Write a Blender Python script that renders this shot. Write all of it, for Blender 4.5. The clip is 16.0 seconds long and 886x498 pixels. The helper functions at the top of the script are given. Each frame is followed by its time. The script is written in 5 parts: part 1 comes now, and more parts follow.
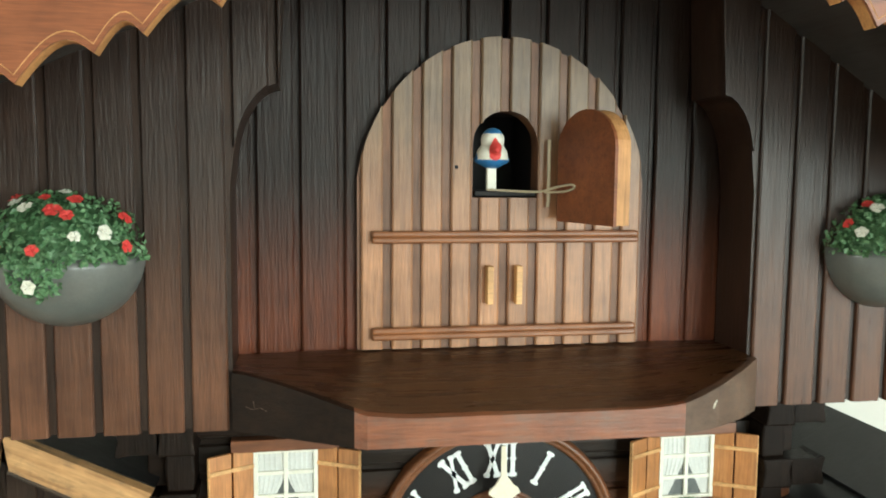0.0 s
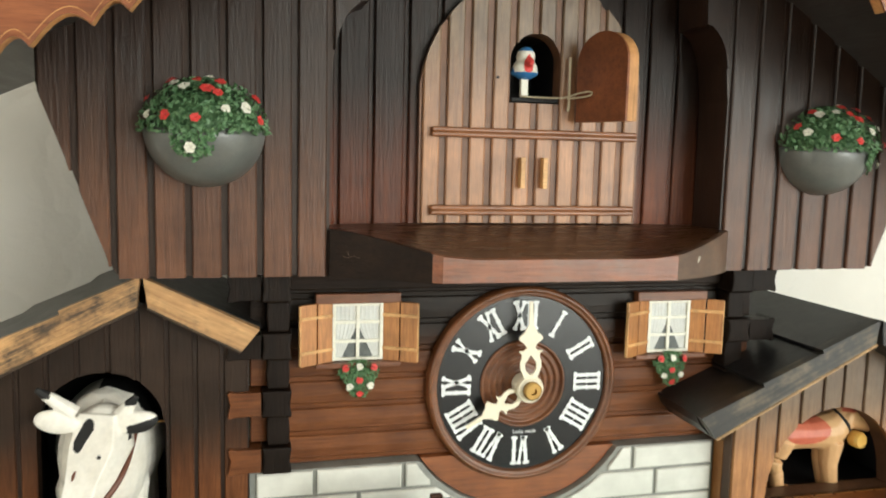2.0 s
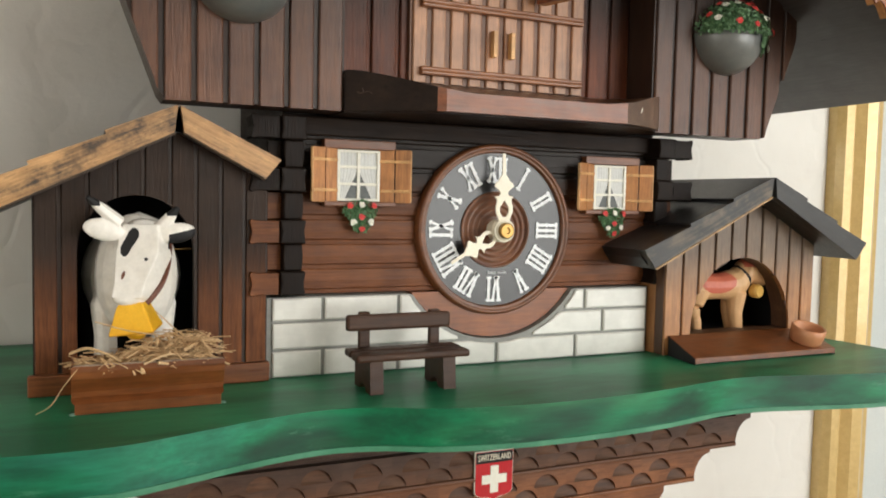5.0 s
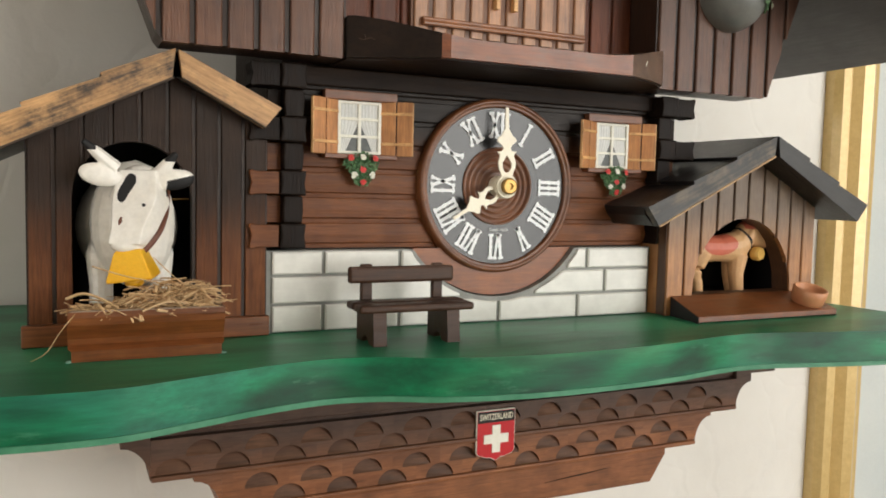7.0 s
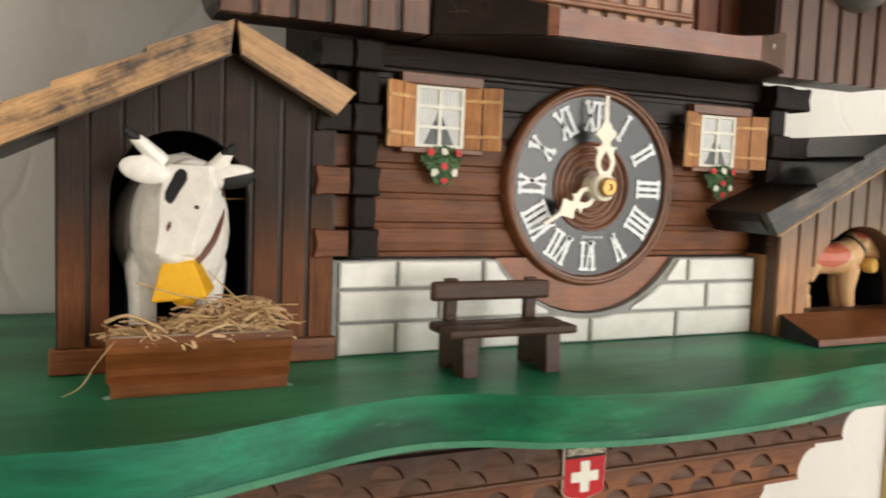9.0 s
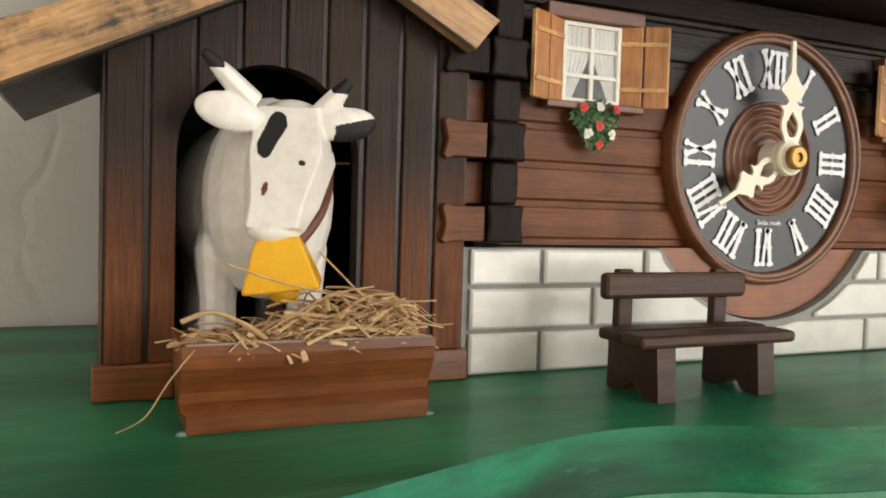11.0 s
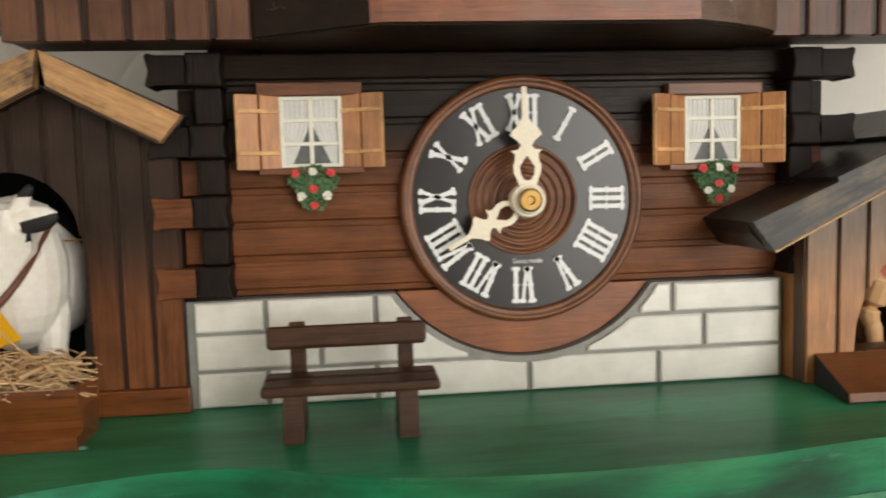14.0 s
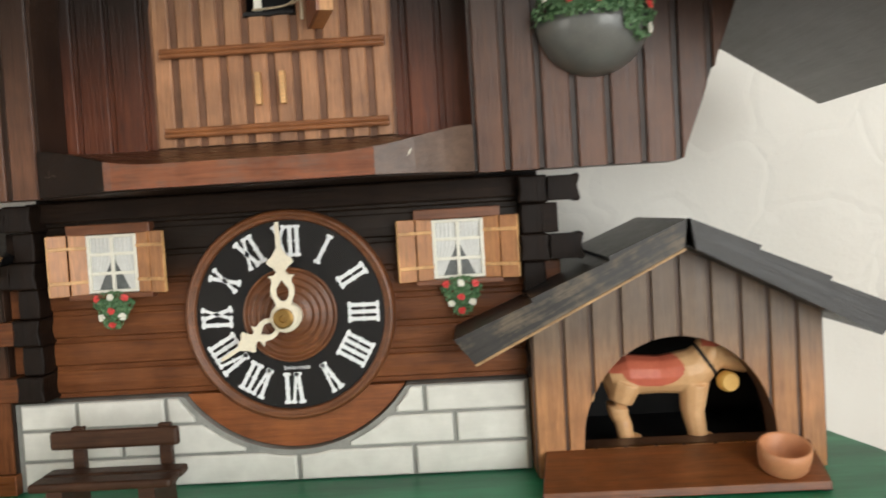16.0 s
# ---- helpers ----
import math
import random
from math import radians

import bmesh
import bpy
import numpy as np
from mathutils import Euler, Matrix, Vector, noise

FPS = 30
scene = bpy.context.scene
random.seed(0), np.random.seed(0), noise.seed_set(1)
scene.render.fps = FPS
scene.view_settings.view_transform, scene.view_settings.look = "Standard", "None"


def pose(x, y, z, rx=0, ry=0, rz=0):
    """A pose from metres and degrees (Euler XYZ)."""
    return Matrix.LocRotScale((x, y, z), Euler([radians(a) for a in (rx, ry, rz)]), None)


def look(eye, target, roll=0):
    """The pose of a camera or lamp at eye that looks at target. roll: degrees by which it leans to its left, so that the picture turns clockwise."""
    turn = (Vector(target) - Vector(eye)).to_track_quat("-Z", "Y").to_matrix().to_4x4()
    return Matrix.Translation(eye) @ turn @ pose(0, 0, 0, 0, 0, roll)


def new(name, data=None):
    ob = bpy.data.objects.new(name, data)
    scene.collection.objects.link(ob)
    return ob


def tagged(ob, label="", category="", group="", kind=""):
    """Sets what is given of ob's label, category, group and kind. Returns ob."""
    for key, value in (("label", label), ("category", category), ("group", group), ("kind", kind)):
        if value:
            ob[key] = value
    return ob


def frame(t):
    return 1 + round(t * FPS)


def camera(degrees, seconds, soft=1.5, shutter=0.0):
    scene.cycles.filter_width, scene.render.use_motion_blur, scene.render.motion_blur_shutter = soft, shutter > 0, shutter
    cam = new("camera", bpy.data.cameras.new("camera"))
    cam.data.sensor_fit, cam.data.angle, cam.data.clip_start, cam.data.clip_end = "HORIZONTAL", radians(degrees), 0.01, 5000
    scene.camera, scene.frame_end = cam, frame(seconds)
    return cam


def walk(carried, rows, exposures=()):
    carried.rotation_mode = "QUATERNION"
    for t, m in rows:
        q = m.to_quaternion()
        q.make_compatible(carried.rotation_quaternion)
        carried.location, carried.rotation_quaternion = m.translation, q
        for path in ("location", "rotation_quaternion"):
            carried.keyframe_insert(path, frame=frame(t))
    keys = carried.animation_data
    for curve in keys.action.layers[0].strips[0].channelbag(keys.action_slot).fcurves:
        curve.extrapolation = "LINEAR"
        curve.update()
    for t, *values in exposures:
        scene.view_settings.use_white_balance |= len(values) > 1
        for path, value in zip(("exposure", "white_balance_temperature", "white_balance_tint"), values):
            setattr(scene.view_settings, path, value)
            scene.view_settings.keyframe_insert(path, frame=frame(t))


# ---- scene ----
cam = camera(58.4, 16.0, 1.8, 0.5)
PATH = [
    (0, (-0.092, -0.363, 1.73), (0.25, 1.598, 1.535), 0.5),
    (0.5, (-0.104, -0.382, 1.728), (0.28, 1.568, 1.504), 0.8),
    (1, (-0.125, -0.399, 1.711), (0.29, 1.543, 1.479), 1.4),
    (1.5, (-0.148, -0.418, 1.697), (0.3, 1.517, 1.462), 1.6),
    (2, (-0.168, -0.446, 1.686), (0.33, 1.477, 1.454), 1.4),
    (2.5, (-0.195, -0.48, 1.667), (0.381, 1.426, 1.475), 0.9),
    (3, (-0.217, -0.503, 1.659), (0.424, 1.385, 1.506), 0.9),
    (3.5, (-0.25, -0.508, 1.645), (0.437, 1.364, 1.498), 1.1),
    (4, (-0.27, -0.5, 1.614), (0.469, 1.353, 1.477), 1.1),
    (4.5, (-0.264, -0.501, 1.588), (0.525, 1.332, 1.466), 1.2),
    (7, (-0.271, -0.49, 1.544), (0.577, 1.316, 1.401), 1.3),
    (7.5, (-0.27, -0.479, 1.544), (0.583, 1.326, 1.41), 1.1),
    (8, (-0.269, -0.477, 1.541), (0.576, 1.331, 1.416), 1.0),
    (8.5, (-0.266, -0.455, 1.55), (0.56, 1.359, 1.392), 1.6),
    (9, (-0.282, -0.404, 1.549), (0.545, 1.409, 1.379), 2.1),
    (9.5, (-0.31, -0.356, 1.537), (0.54, 1.45, 1.411), 2.2),
    (12, (-0.259, -0.279, 1.519), (0.45, 1.588, 1.415), 0.9),
    (12.5, (-0.224, -0.3, 1.526), (0.391, 1.597, 1.373), 0.8),
    (13, (-0.179, -0.336, 1.542), (0.367, 1.582, 1.382), 0.1),
    (13.5, (-0.145, -0.37, 1.556), (0.229, 1.587, 1.392), -0.9),
    (14, (-0.083, -0.385, 1.559), (0.137, 1.595, 1.389), -1.6),
    (14.5, (-0.032, -0.387, 1.557), (0.098, 1.603, 1.406), -1.3),
    (15, (0.022, -0.411, 1.575), (0.064, 1.585, 1.448), -1.7),
    (15.5, (0.064, -0.43, 1.593), (0.028, 1.566, 1.484), -2.8),
    (16, (0.106, -0.45, 1.601), (0.034, 1.547, 1.515), -3.4),
]
EXPOSURES = [(0.0, 0.04, 5850, -7), (2.5, -0.18, 6250, 4), (4.5, -0.36, 6200, 8), (7.0, -0.49, 6300, 9), (9.5, -0.36, 6400, 10), (12.0, -0.43, 6450, 10), (14.5, -0.6, 6550, 10), (16.0, -0.44, 6150, 8)]
walk(cam, [(t, look(eye, target, roll)) for t, eye, target, roll in PATH], EXPOSURES)

# ---- world and light ----
world = bpy.data.worlds.new("room_world")
scene.world = world
world.use_nodes = True
wn = world.node_tree.nodes
sky = wn.new("ShaderNodeTexSky")
sky.sky_type = "NISHITA"
sky.sun_disc = False
sky.sun_elevation = radians(40)
sky.sun_rotation = radians(60)
world.node_tree.links.new(sky.outputs[0], wn["Background"].inputs[0])
wn["Background"].inputs[1].default_value = 0.1


def window_light(name, m, sx, sy, watts, colour):
    lamp = bpy.data.lights.new(name, "AREA")
    lamp.shape, lamp.size, lamp.size_y, lamp.energy, lamp.color = "RECTANGLE", sx, sy, watts, colour
    ob = new(name, lamp)
    ob.matrix_world = m
    return ob


window_light("daylight_side", look((1.59, -1.60, 1.70), (0.3, -0.6, 1.6)), 1.2, 1.35, 23, (1.0, 0.96, 0.90))
window_light("daylight_back", look((1.0, -2.29, 1.75), (0.7, 0, 1.6)), 1.0, 1.3, 44, (1.0, 0.95, 0.87))
# Unseen fill lamp, added to brighten the left wall; no window known there.
window_light("daylight_west", look((-2.19, -1.4, 1.65), (-0.3, -0.5, 1.5)), 1.1, 1.2, 17, (1.0, 0.90, 0.79))

# ---- materials ----


def lin(r, g, b):
    return tuple(((c / 255) / 12.92 if c / 255 < 0.04 else ((c / 255 + 0.055) / 1.055) ** 2.4) for c in (r, g, b)) + (1.0,)


def material(name):
    m = bpy.data.materials.new(name)
    m.use_nodes = True
    t = m.node_tree
    return m, t.nodes, t.links, t.nodes["Principled BSDF"]


def mix(n, l, a, b, fac, kind="MIX"):
    k = n.new("ShaderNodeMix")
    k.data_type, k.blend_type = "RGBA", kind
    for slot, v in ((6, a), (7, b), (0, fac)):
        if isinstance(v, (int, float)):
            k.inputs[slot].default_value = v
        elif isinstance(v, tuple):
            k.inputs[slot].default_value = v
        else:
            l.new(v, k.inputs[slot])
    return k.outputs[2]


def noise_tex(n, l, vec, scale, detail=4, rough=0.6):
    k = n.new("ShaderNodeTexNoise")
    k.inputs["Scale"].default_value, k.inputs["Detail"].default_value, k.inputs["Roughness"].default_value = scale, detail, rough
    l.new(vec, k.inputs["Vector"])
    return k.outputs["Fac"]


def ramp(n, l, fac, lo, hi, a=(0, 0, 0, 1), b=(1, 1, 1, 1)):
    k = n.new("ShaderNodeValToRGB")
    k.color_ramp.elements[0].position, k.color_ramp.elements[1].position = lo, hi
    k.color_ramp.elements[0].color, k.color_ramp.elements[1].color = a, b
    l.new(fac, k.inputs[0])
    return k.outputs[0]


def bump(n, l, shader, height, strength, distance):
    k = n.new("ShaderNodeBump")
    k.inputs["Strength"].default_value, k.inputs["Distance"].default_value = strength, distance
    l.new(height, k.inputs["Height"])
    l.new(k.outputs[0], shader.inputs["Normal"])


def wood(name, c1, c2, rough=0.5, grain="z", top=None, band=(0, 1), relief=0.5, coat=0.15, wear=None, tilt=0.0, gloss=0.5, worn=(0.49, 0.6)):
    """Stained wood with fine grain along one axis; top: a second, sprayed stain that takes over between two heights; on
    gable and recess it holds shade too.
    """
    m, n, l, p = material(name)
    g = n.new("ShaderNodeNewGeometry")
    info = n.new("ShaderNodeObjectInfo")
    shift = n.new("ShaderNodeVectorMath")
    shift.operation = "ADD"
    l.new(g.outputs["Position"], shift.inputs[0])
    l.new(info.outputs["Random"], shift.inputs[1])
    mp = n.new("ShaderNodeMapping")
    s = {"x": (0.06, 1, 1), "y": (1, 0.06, 1), "z": (1, 1, 0.06)}[grain]
    mp.inputs["Scale"].default_value = s
    turn = n.new("ShaderNodeMapping")
    turn.inputs["Rotation"].default_value = (0, radians(tilt), 0)
    l.new(shift.outputs[0], turn.inputs[0])
    l.new(turn.outputs[0], mp.inputs[0])
    p.inputs["Specular IOR Level"].default_value = gloss
    fine = noise_tex(n, l, mp.outputs[0], 1400, 5, 0.65)
    mid = noise_tex(n, l, mp.outputs[0], 260, 4, 0.6)
    blot = noise_tex(n, l, g.outputs["Position"], 45, 3, 0.6)
    col = mix(n, l, c1, c2, ramp(n, l, mid, 0.3, 0.72))
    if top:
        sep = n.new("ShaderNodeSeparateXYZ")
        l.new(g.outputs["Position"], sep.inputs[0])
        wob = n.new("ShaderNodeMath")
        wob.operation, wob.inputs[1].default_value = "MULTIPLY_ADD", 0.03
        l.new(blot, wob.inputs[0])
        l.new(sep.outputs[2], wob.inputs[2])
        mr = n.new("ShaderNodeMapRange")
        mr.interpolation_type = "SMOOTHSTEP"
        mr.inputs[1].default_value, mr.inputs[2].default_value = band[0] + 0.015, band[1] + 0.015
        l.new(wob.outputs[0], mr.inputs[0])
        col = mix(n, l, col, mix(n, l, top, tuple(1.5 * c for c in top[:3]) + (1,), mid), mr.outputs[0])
    col = mix(n, l, col, ramp(n, l, fine, 0.25, 0.72, (0.58, 0.55, 0.52, 1), (1.12, 1.12, 1.12, 1)), 0.75, "MULTIPLY")
    pore = noise_tex(n, l, mp.outputs[0], 620, 3, 0.5)
    col = mix(n, l, col, ramp(n, l, pore, 0.30, 0.46, (0.66, 0.63, 0.6, 1), (1.04, 1.04, 1.04, 1)), 0.7, "MULTIPLY")
    col = mix(n, l, col, ramp(n, l, blot, 0.3, 0.72, (0.6, 0.57, 0.55, 1), (1.2, 1.2, 1.2, 1)), 0.8, "MULTIPLY")
    col = mix(n, l, col, ramp(n, l, info.outputs["Random"], 0, 1, (0.85, 0.84, 0.83, 1), (1.1, 1.1, 1.1, 1)), 0.8, "MULTIPLY")
    if wear:
        edge = noise_tex(n, l, mp.outputs[0], 190, 7, 0.75)
        spots = noise_tex(n, l, g.outputs["Position"], 60, 5, 0.7)
        both = mix(n, l, edge, spots, 0.45)
        col = mix(n, l, col, wear, ramp(n, l, both, *worn))
    l.new(col, p.inputs["Base Color"])
    l.new(ramp(n, l, mid, 0.2, 0.8, (rough - 0.1,) * 3 + (1,), (rough + 0.12,) * 3 + (1,)), p.inputs["Roughness"])
    p.inputs["Coat Weight"].default_value = coat
    p.inputs["Coat Roughness"].default_value = 0.35
    bump(n, l, p, mix(n, l, fine, pore, 0.45), relief, 0.0006)
    return m


def paint(name, c1, c2, rough=0.5, scale=60, relief=0.2, metal=0.0, coat=0.0, fine=900):
    m, n, l, p = material(name)
    g = n.new("ShaderNodeNewGeometry")
    a = noise_tex(n, l, g.outputs["Position"], scale, 5, 0.65)
    b = noise_tex(n, l, g.outputs["Position"], fine, 3, 0.6)
    col = mix(n, l, c1, c2, ramp(n, l, a, 0.3, 0.7))
    col = mix(n, l, col, ramp(n, l, b, 0.25, 0.75, (0.82, 0.82, 0.82, 1), (1.06, 1.06, 1.06, 1)), 0.6, "MULTIPLY")
    l.new(col, p.inputs["Base Color"])
    p.inputs["Roughness"].default_value, p.inputs["Metallic"].default_value = rough, metal
    p.inputs["Coat Weight"].default_value = coat
    bump(n, l, p, b, relief, 0.0003)
    return m


M = {}
# Dark top of gable and recess: stain, plus roof shade painted into it.
M["gable"] = wood("stained_shaded_gable_wood", lin(94, 61, 43), lin(116, 78, 55), 0.34, "z", lin(44, 31, 24), (1.632, 1.735), 0.7, coat=0.1, gloss=0.35)
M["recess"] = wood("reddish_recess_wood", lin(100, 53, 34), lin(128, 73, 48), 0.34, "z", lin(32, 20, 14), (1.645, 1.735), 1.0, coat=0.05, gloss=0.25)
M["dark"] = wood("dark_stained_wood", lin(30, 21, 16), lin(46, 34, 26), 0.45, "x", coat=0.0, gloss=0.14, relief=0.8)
M["darkz"] = wood("dark_stained_upright_wood", lin(25, 18, 14), lin(38, 28, 22), 0.45, "z", coat=0.0, gloss=0.14, relief=0.9)
# Backing darker than its planks: the grooves' shade is put into this colour.
M["groove"] = wood("shaded_groove_wood", lin(44, 31, 24), lin(60, 43, 33), 0.4, "z", gloss=0.3)
M["panel"] = wood("pale_door_wood", lin(166, 116, 78), lin(190, 139, 98), 0.4, "z", lin(112, 91, 68), (1.69, 1.77), 0.8, coat=0.35)
M["panelgroove"] = wood("door_groove_wood", lin(112, 78, 54), lin(132, 92, 66), 0.5, "z")
M["rail"] = wood("honey_rail_wood", lin(134, 84, 48), lin(162, 104, 60), 0.36, "x", coat=0.3)
M["lintel"] = wood("lintel_wood", lin(112, 68, 42), lin(138, 86, 54), 0.42, "x")
M["cut"] = wood("raw_cut_wood", lin(205, 150, 95), lin(226, 172, 112), 0.55, "z")
M["shelf"] = wood("glossy_balcony_wood", lin(44, 27, 15), lin(88, 56, 29), 0.28, "x", coat=0.3)
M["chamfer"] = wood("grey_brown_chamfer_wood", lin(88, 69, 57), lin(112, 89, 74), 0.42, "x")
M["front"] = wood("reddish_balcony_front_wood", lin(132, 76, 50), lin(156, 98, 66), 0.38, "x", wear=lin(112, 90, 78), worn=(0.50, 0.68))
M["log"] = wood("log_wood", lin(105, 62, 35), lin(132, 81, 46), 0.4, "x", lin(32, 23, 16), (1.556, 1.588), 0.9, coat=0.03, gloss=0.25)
M["board"] = wood("brown_board_wood", lin(136, 76, 37), lin(164, 98, 50), 0.42, "x")
M["ring"] = wood("dial_ring_wood", lin(112, 68, 38), lin(138, 86, 49), 0.4, "x", coat=0.3)
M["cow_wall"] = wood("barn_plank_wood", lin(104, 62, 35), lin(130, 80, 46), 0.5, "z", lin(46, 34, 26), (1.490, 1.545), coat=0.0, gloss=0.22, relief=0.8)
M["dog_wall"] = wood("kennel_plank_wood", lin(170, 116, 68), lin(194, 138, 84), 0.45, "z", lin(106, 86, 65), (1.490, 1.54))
M["cow_fascia"] = wood("scorched_fascia_wood", lin(190, 145, 96), lin(214, 171, 118), 0.5, "x", wear=lin(62, 52, 44), tilt=25.8, worn=(0.47, 0.60))
M["cow_fascia_b"] = wood("scorched_fascia_wood_falling", lin(190, 145, 96), lin(214, 171, 118), 0.5, "x", wear=lin(78, 66, 54), tilt=-26.4, worn=(0.49, 0.63))
M["roof"] = wood("charcoal_roof_wood", lin(19, 19, 21), lin(31, 31, 32), 0.42, "x", coat=0.15, gloss=0.4)
M["dog_fascia"] = wood("charcoal_fascia_wood", lin(36, 35, 33), lin(52, 49, 46), 0.45, "x", wear=lin(98, 86, 68), tilt=25.4, coat=0.05)
M["dog_fascia_b"] = wood("charcoal_fascia_wood_falling", lin(38, 38, 38), lin(54, 52, 50), 0.45, "x", wear=lin(32, 31, 31), tilt=-27, coat=0.05)
M["char"] = wood("charred_edge_wood", lin(52, 42, 34), lin(84, 66, 48), 0.6, "x")
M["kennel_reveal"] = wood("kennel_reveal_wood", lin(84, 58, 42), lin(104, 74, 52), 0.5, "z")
M["worn"] = wood("worn_edge_wood", lin(170, 136, 94), lin(206, 168, 118), 0.55, "x", wear=lin(80, 76, 74), worn=(0.56, 0.70))
M["eave"] = wood("grey_eave_wood", lin(60, 59, 59), lin(78, 76, 76), 0.36, "y", coat=0.3)
M["fascia"] = wood("red_brown_fascia_wood", lin(132, 76, 47), lin(156, 94, 57), 0.42, "x", relief=0.25)
M["bench"] = wood("bench_wood", lin(58, 38, 26), lin(80, 54, 37), 0.45, "x", coat=0.03, gloss=0.3)
M["trough"] = wood("trough_wood", lin(112, 62, 28), lin(146, 88, 44), 0.34, "x", coat=0.2, relief=0.2, gloss=0.4)
M["ramp"] = wood("ramp_wood", lin(114, 64, 31), lin(140, 84, 44), 0.4, "x", coat=0.15, wear=lin(86, 52, 32), worn=(0.5, 0.66))
M["shutter"] = wood("shutter_wood", lin(186, 124, 70), lin(206, 146, 88), 0.42, "z", coat=0.25)
M["strip"] = wood("pale_strip_wood", lin(224, 172, 110), lin(236, 190, 130), 0.5, "x")
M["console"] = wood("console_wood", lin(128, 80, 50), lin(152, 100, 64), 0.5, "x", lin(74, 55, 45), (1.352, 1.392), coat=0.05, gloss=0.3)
# Darker than the console wood: shade inside the carved scallops is painted in.
M["pocket"] = wood("shaded_pocket_wood", lin(90, 62, 46), lin(116, 82, 60), 0.55, "x", gloss=0.3)
M["joint"] = paint("grey_joint_paint", lin(132, 132, 127), lin(158, 158, 152), 0.6, 80, 0.3)
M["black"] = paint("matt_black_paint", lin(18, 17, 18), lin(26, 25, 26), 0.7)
M["dial"] = paint("slate_black_dial", lin(20, 20, 22), lin(26, 26, 28), 0.27, 30, 0.1)
M["ivory"] = paint("ivory_plastic", lin(240, 230, 205), lin(246, 238, 216), 0.35, 60, 0.05)
M["white"] = paint("white_numeral_plastic", lin(236, 240, 242), lin(246, 248, 248), 0.45, 60, 0.05)
M["brass"] = paint("brass", lin(150, 118, 66), lin(178, 144, 86), 0.42, 60, 0.1, 0.9)
M["steel"] = paint("steel_wire", lin(190, 178, 150), lin(212, 200, 172), 0.35, 60, 0.1, 0.4)
M["bowl"] = paint("grey_pot_paint", lin(92, 95, 93), lin(112, 114, 110), 0.38, 50, 0.15, coat=0.3)
M["leaf"] = paint("green_leaf", lin(54, 96, 56), lin(122, 156, 112), 0.5, 500, 0.2)
M["red"] = paint("red_petal", lin(208, 56, 56), lin(228, 84, 78), 0.5, 300, 0.2)
M["petal"] = paint("white_petal", lin(232, 230, 214), lin(242, 240, 228), 0.5, 300, 0.2)
M["cow"] = paint("white_figurine_paint", lin(236, 230, 218), lin(246, 242, 234), 0.4, 60, 0.06, coat=0.2, fine=260)
M["yellow"] = paint("yellow_bell_paint", lin(238, 176, 24), lin(246, 190, 40), 0.38, 80, 0.15, coat=0.2)
M["tan"] = paint("tan_figurine_paint", lin(204, 158, 110), lin(218, 176, 128), 0.45, 80, 0.2)
M["rust"] = paint("rust_figurine_paint", lin(188, 92, 70), lin(204, 112, 84), 0.45, 80, 0.2)
M["leather"] = paint("brown_leather", lin(96, 56, 40), lin(110, 66, 48), 0.5)
M["blue"] = paint("blue_figurine_paint", lin(50, 110, 170), lin(76, 138, 190), 0.45)
M["straw"] = paint("dry_straw", lin(186, 148, 104), lin(226, 194, 148), 0.6, 400, 0.3)
M["curtain"] = paint("white_curtain", lin(206, 207, 203), lin(228, 229, 225), 0.7, 120, 0.3)
M["grey"] = paint("dim_window_paper", lin(78, 82, 82), lin(112, 116, 114), 0.6, 120)
M["terracotta"] = paint("bowl_wood_paint", lin(196, 132, 92), lin(206, 146, 104), 0.45)
M["badge_red"] = paint("red_enamel", lin(186, 30, 40), lin(196, 38, 46), 0.25, 60, 0.05, coat=0.4)
M["badge_black"] = paint("black_enamel", lin(26, 24, 24), lin(32, 30, 30), 0.25, 60, 0.05)
M["gold"] = paint("gilded_frame", lin(200, 170, 108), lin(214, 186, 124), 0.34, 120, 0.15, 0.2, coat=0.3)
M["canvas"] = paint("pale_picture_surface", lin(196, 204, 204), lin(208, 214, 212), 0.3, 8, 0.05)
M["ceiling"] = paint("white_ceiling_paint", lin(226, 224, 218), lin(232, 230, 224), 0.8, 6)
M["floor"] = wood("oak_floor", lin(140, 108, 76), lin(164, 130, 94), 0.45, "x")


def plaster():
    m, n, l, p = material("hand_trowelled_plaster")
    g = n.new("ShaderNodeNewGeometry")
    a = noise_tex(n, l, g.outputs["Position"], 5, 4, 0.6)
    b = noise_tex(n, l, g.outputs["Position"], 130, 5, 0.7)
    warp = n.new("ShaderNodeVectorMath")
    warp.operation = "MULTIPLY_ADD"
    k = n.new("ShaderNodeTexNoise")
    k.inputs["Scale"].default_value = 14
    l.new(g.outputs["Position"], k.inputs["Vector"])
    l.new(k.outputs["Color"], warp.inputs[0])
    warp.inputs[1].default_value = (0.09, 0.09, 0.09)
    l.new(g.outputs["Position"], warp.inputs[2])
    v = n.new("ShaderNodeTexVoronoi")
    v.feature, v.inputs["Scale"].default_value = "DISTANCE_TO_EDGE", 11
    l.new(warp.outputs[0], v.inputs["Vector"])
    crack = ramp(n, l, v.outputs["Distance"], 0.0, 0.075)
    col = mix(n, l, lin(216, 213, 206), lin(230, 228, 222), ramp(n, l, a, 0.3, 0.7))
    l.new(col, p.inputs["Base Color"])
    p.inputs["Roughness"].default_value = 0.7
    h = mix(n, l, b, crack, 0.55)
    bump(n, l, p, h, 0.32, 0.0026)
    return m


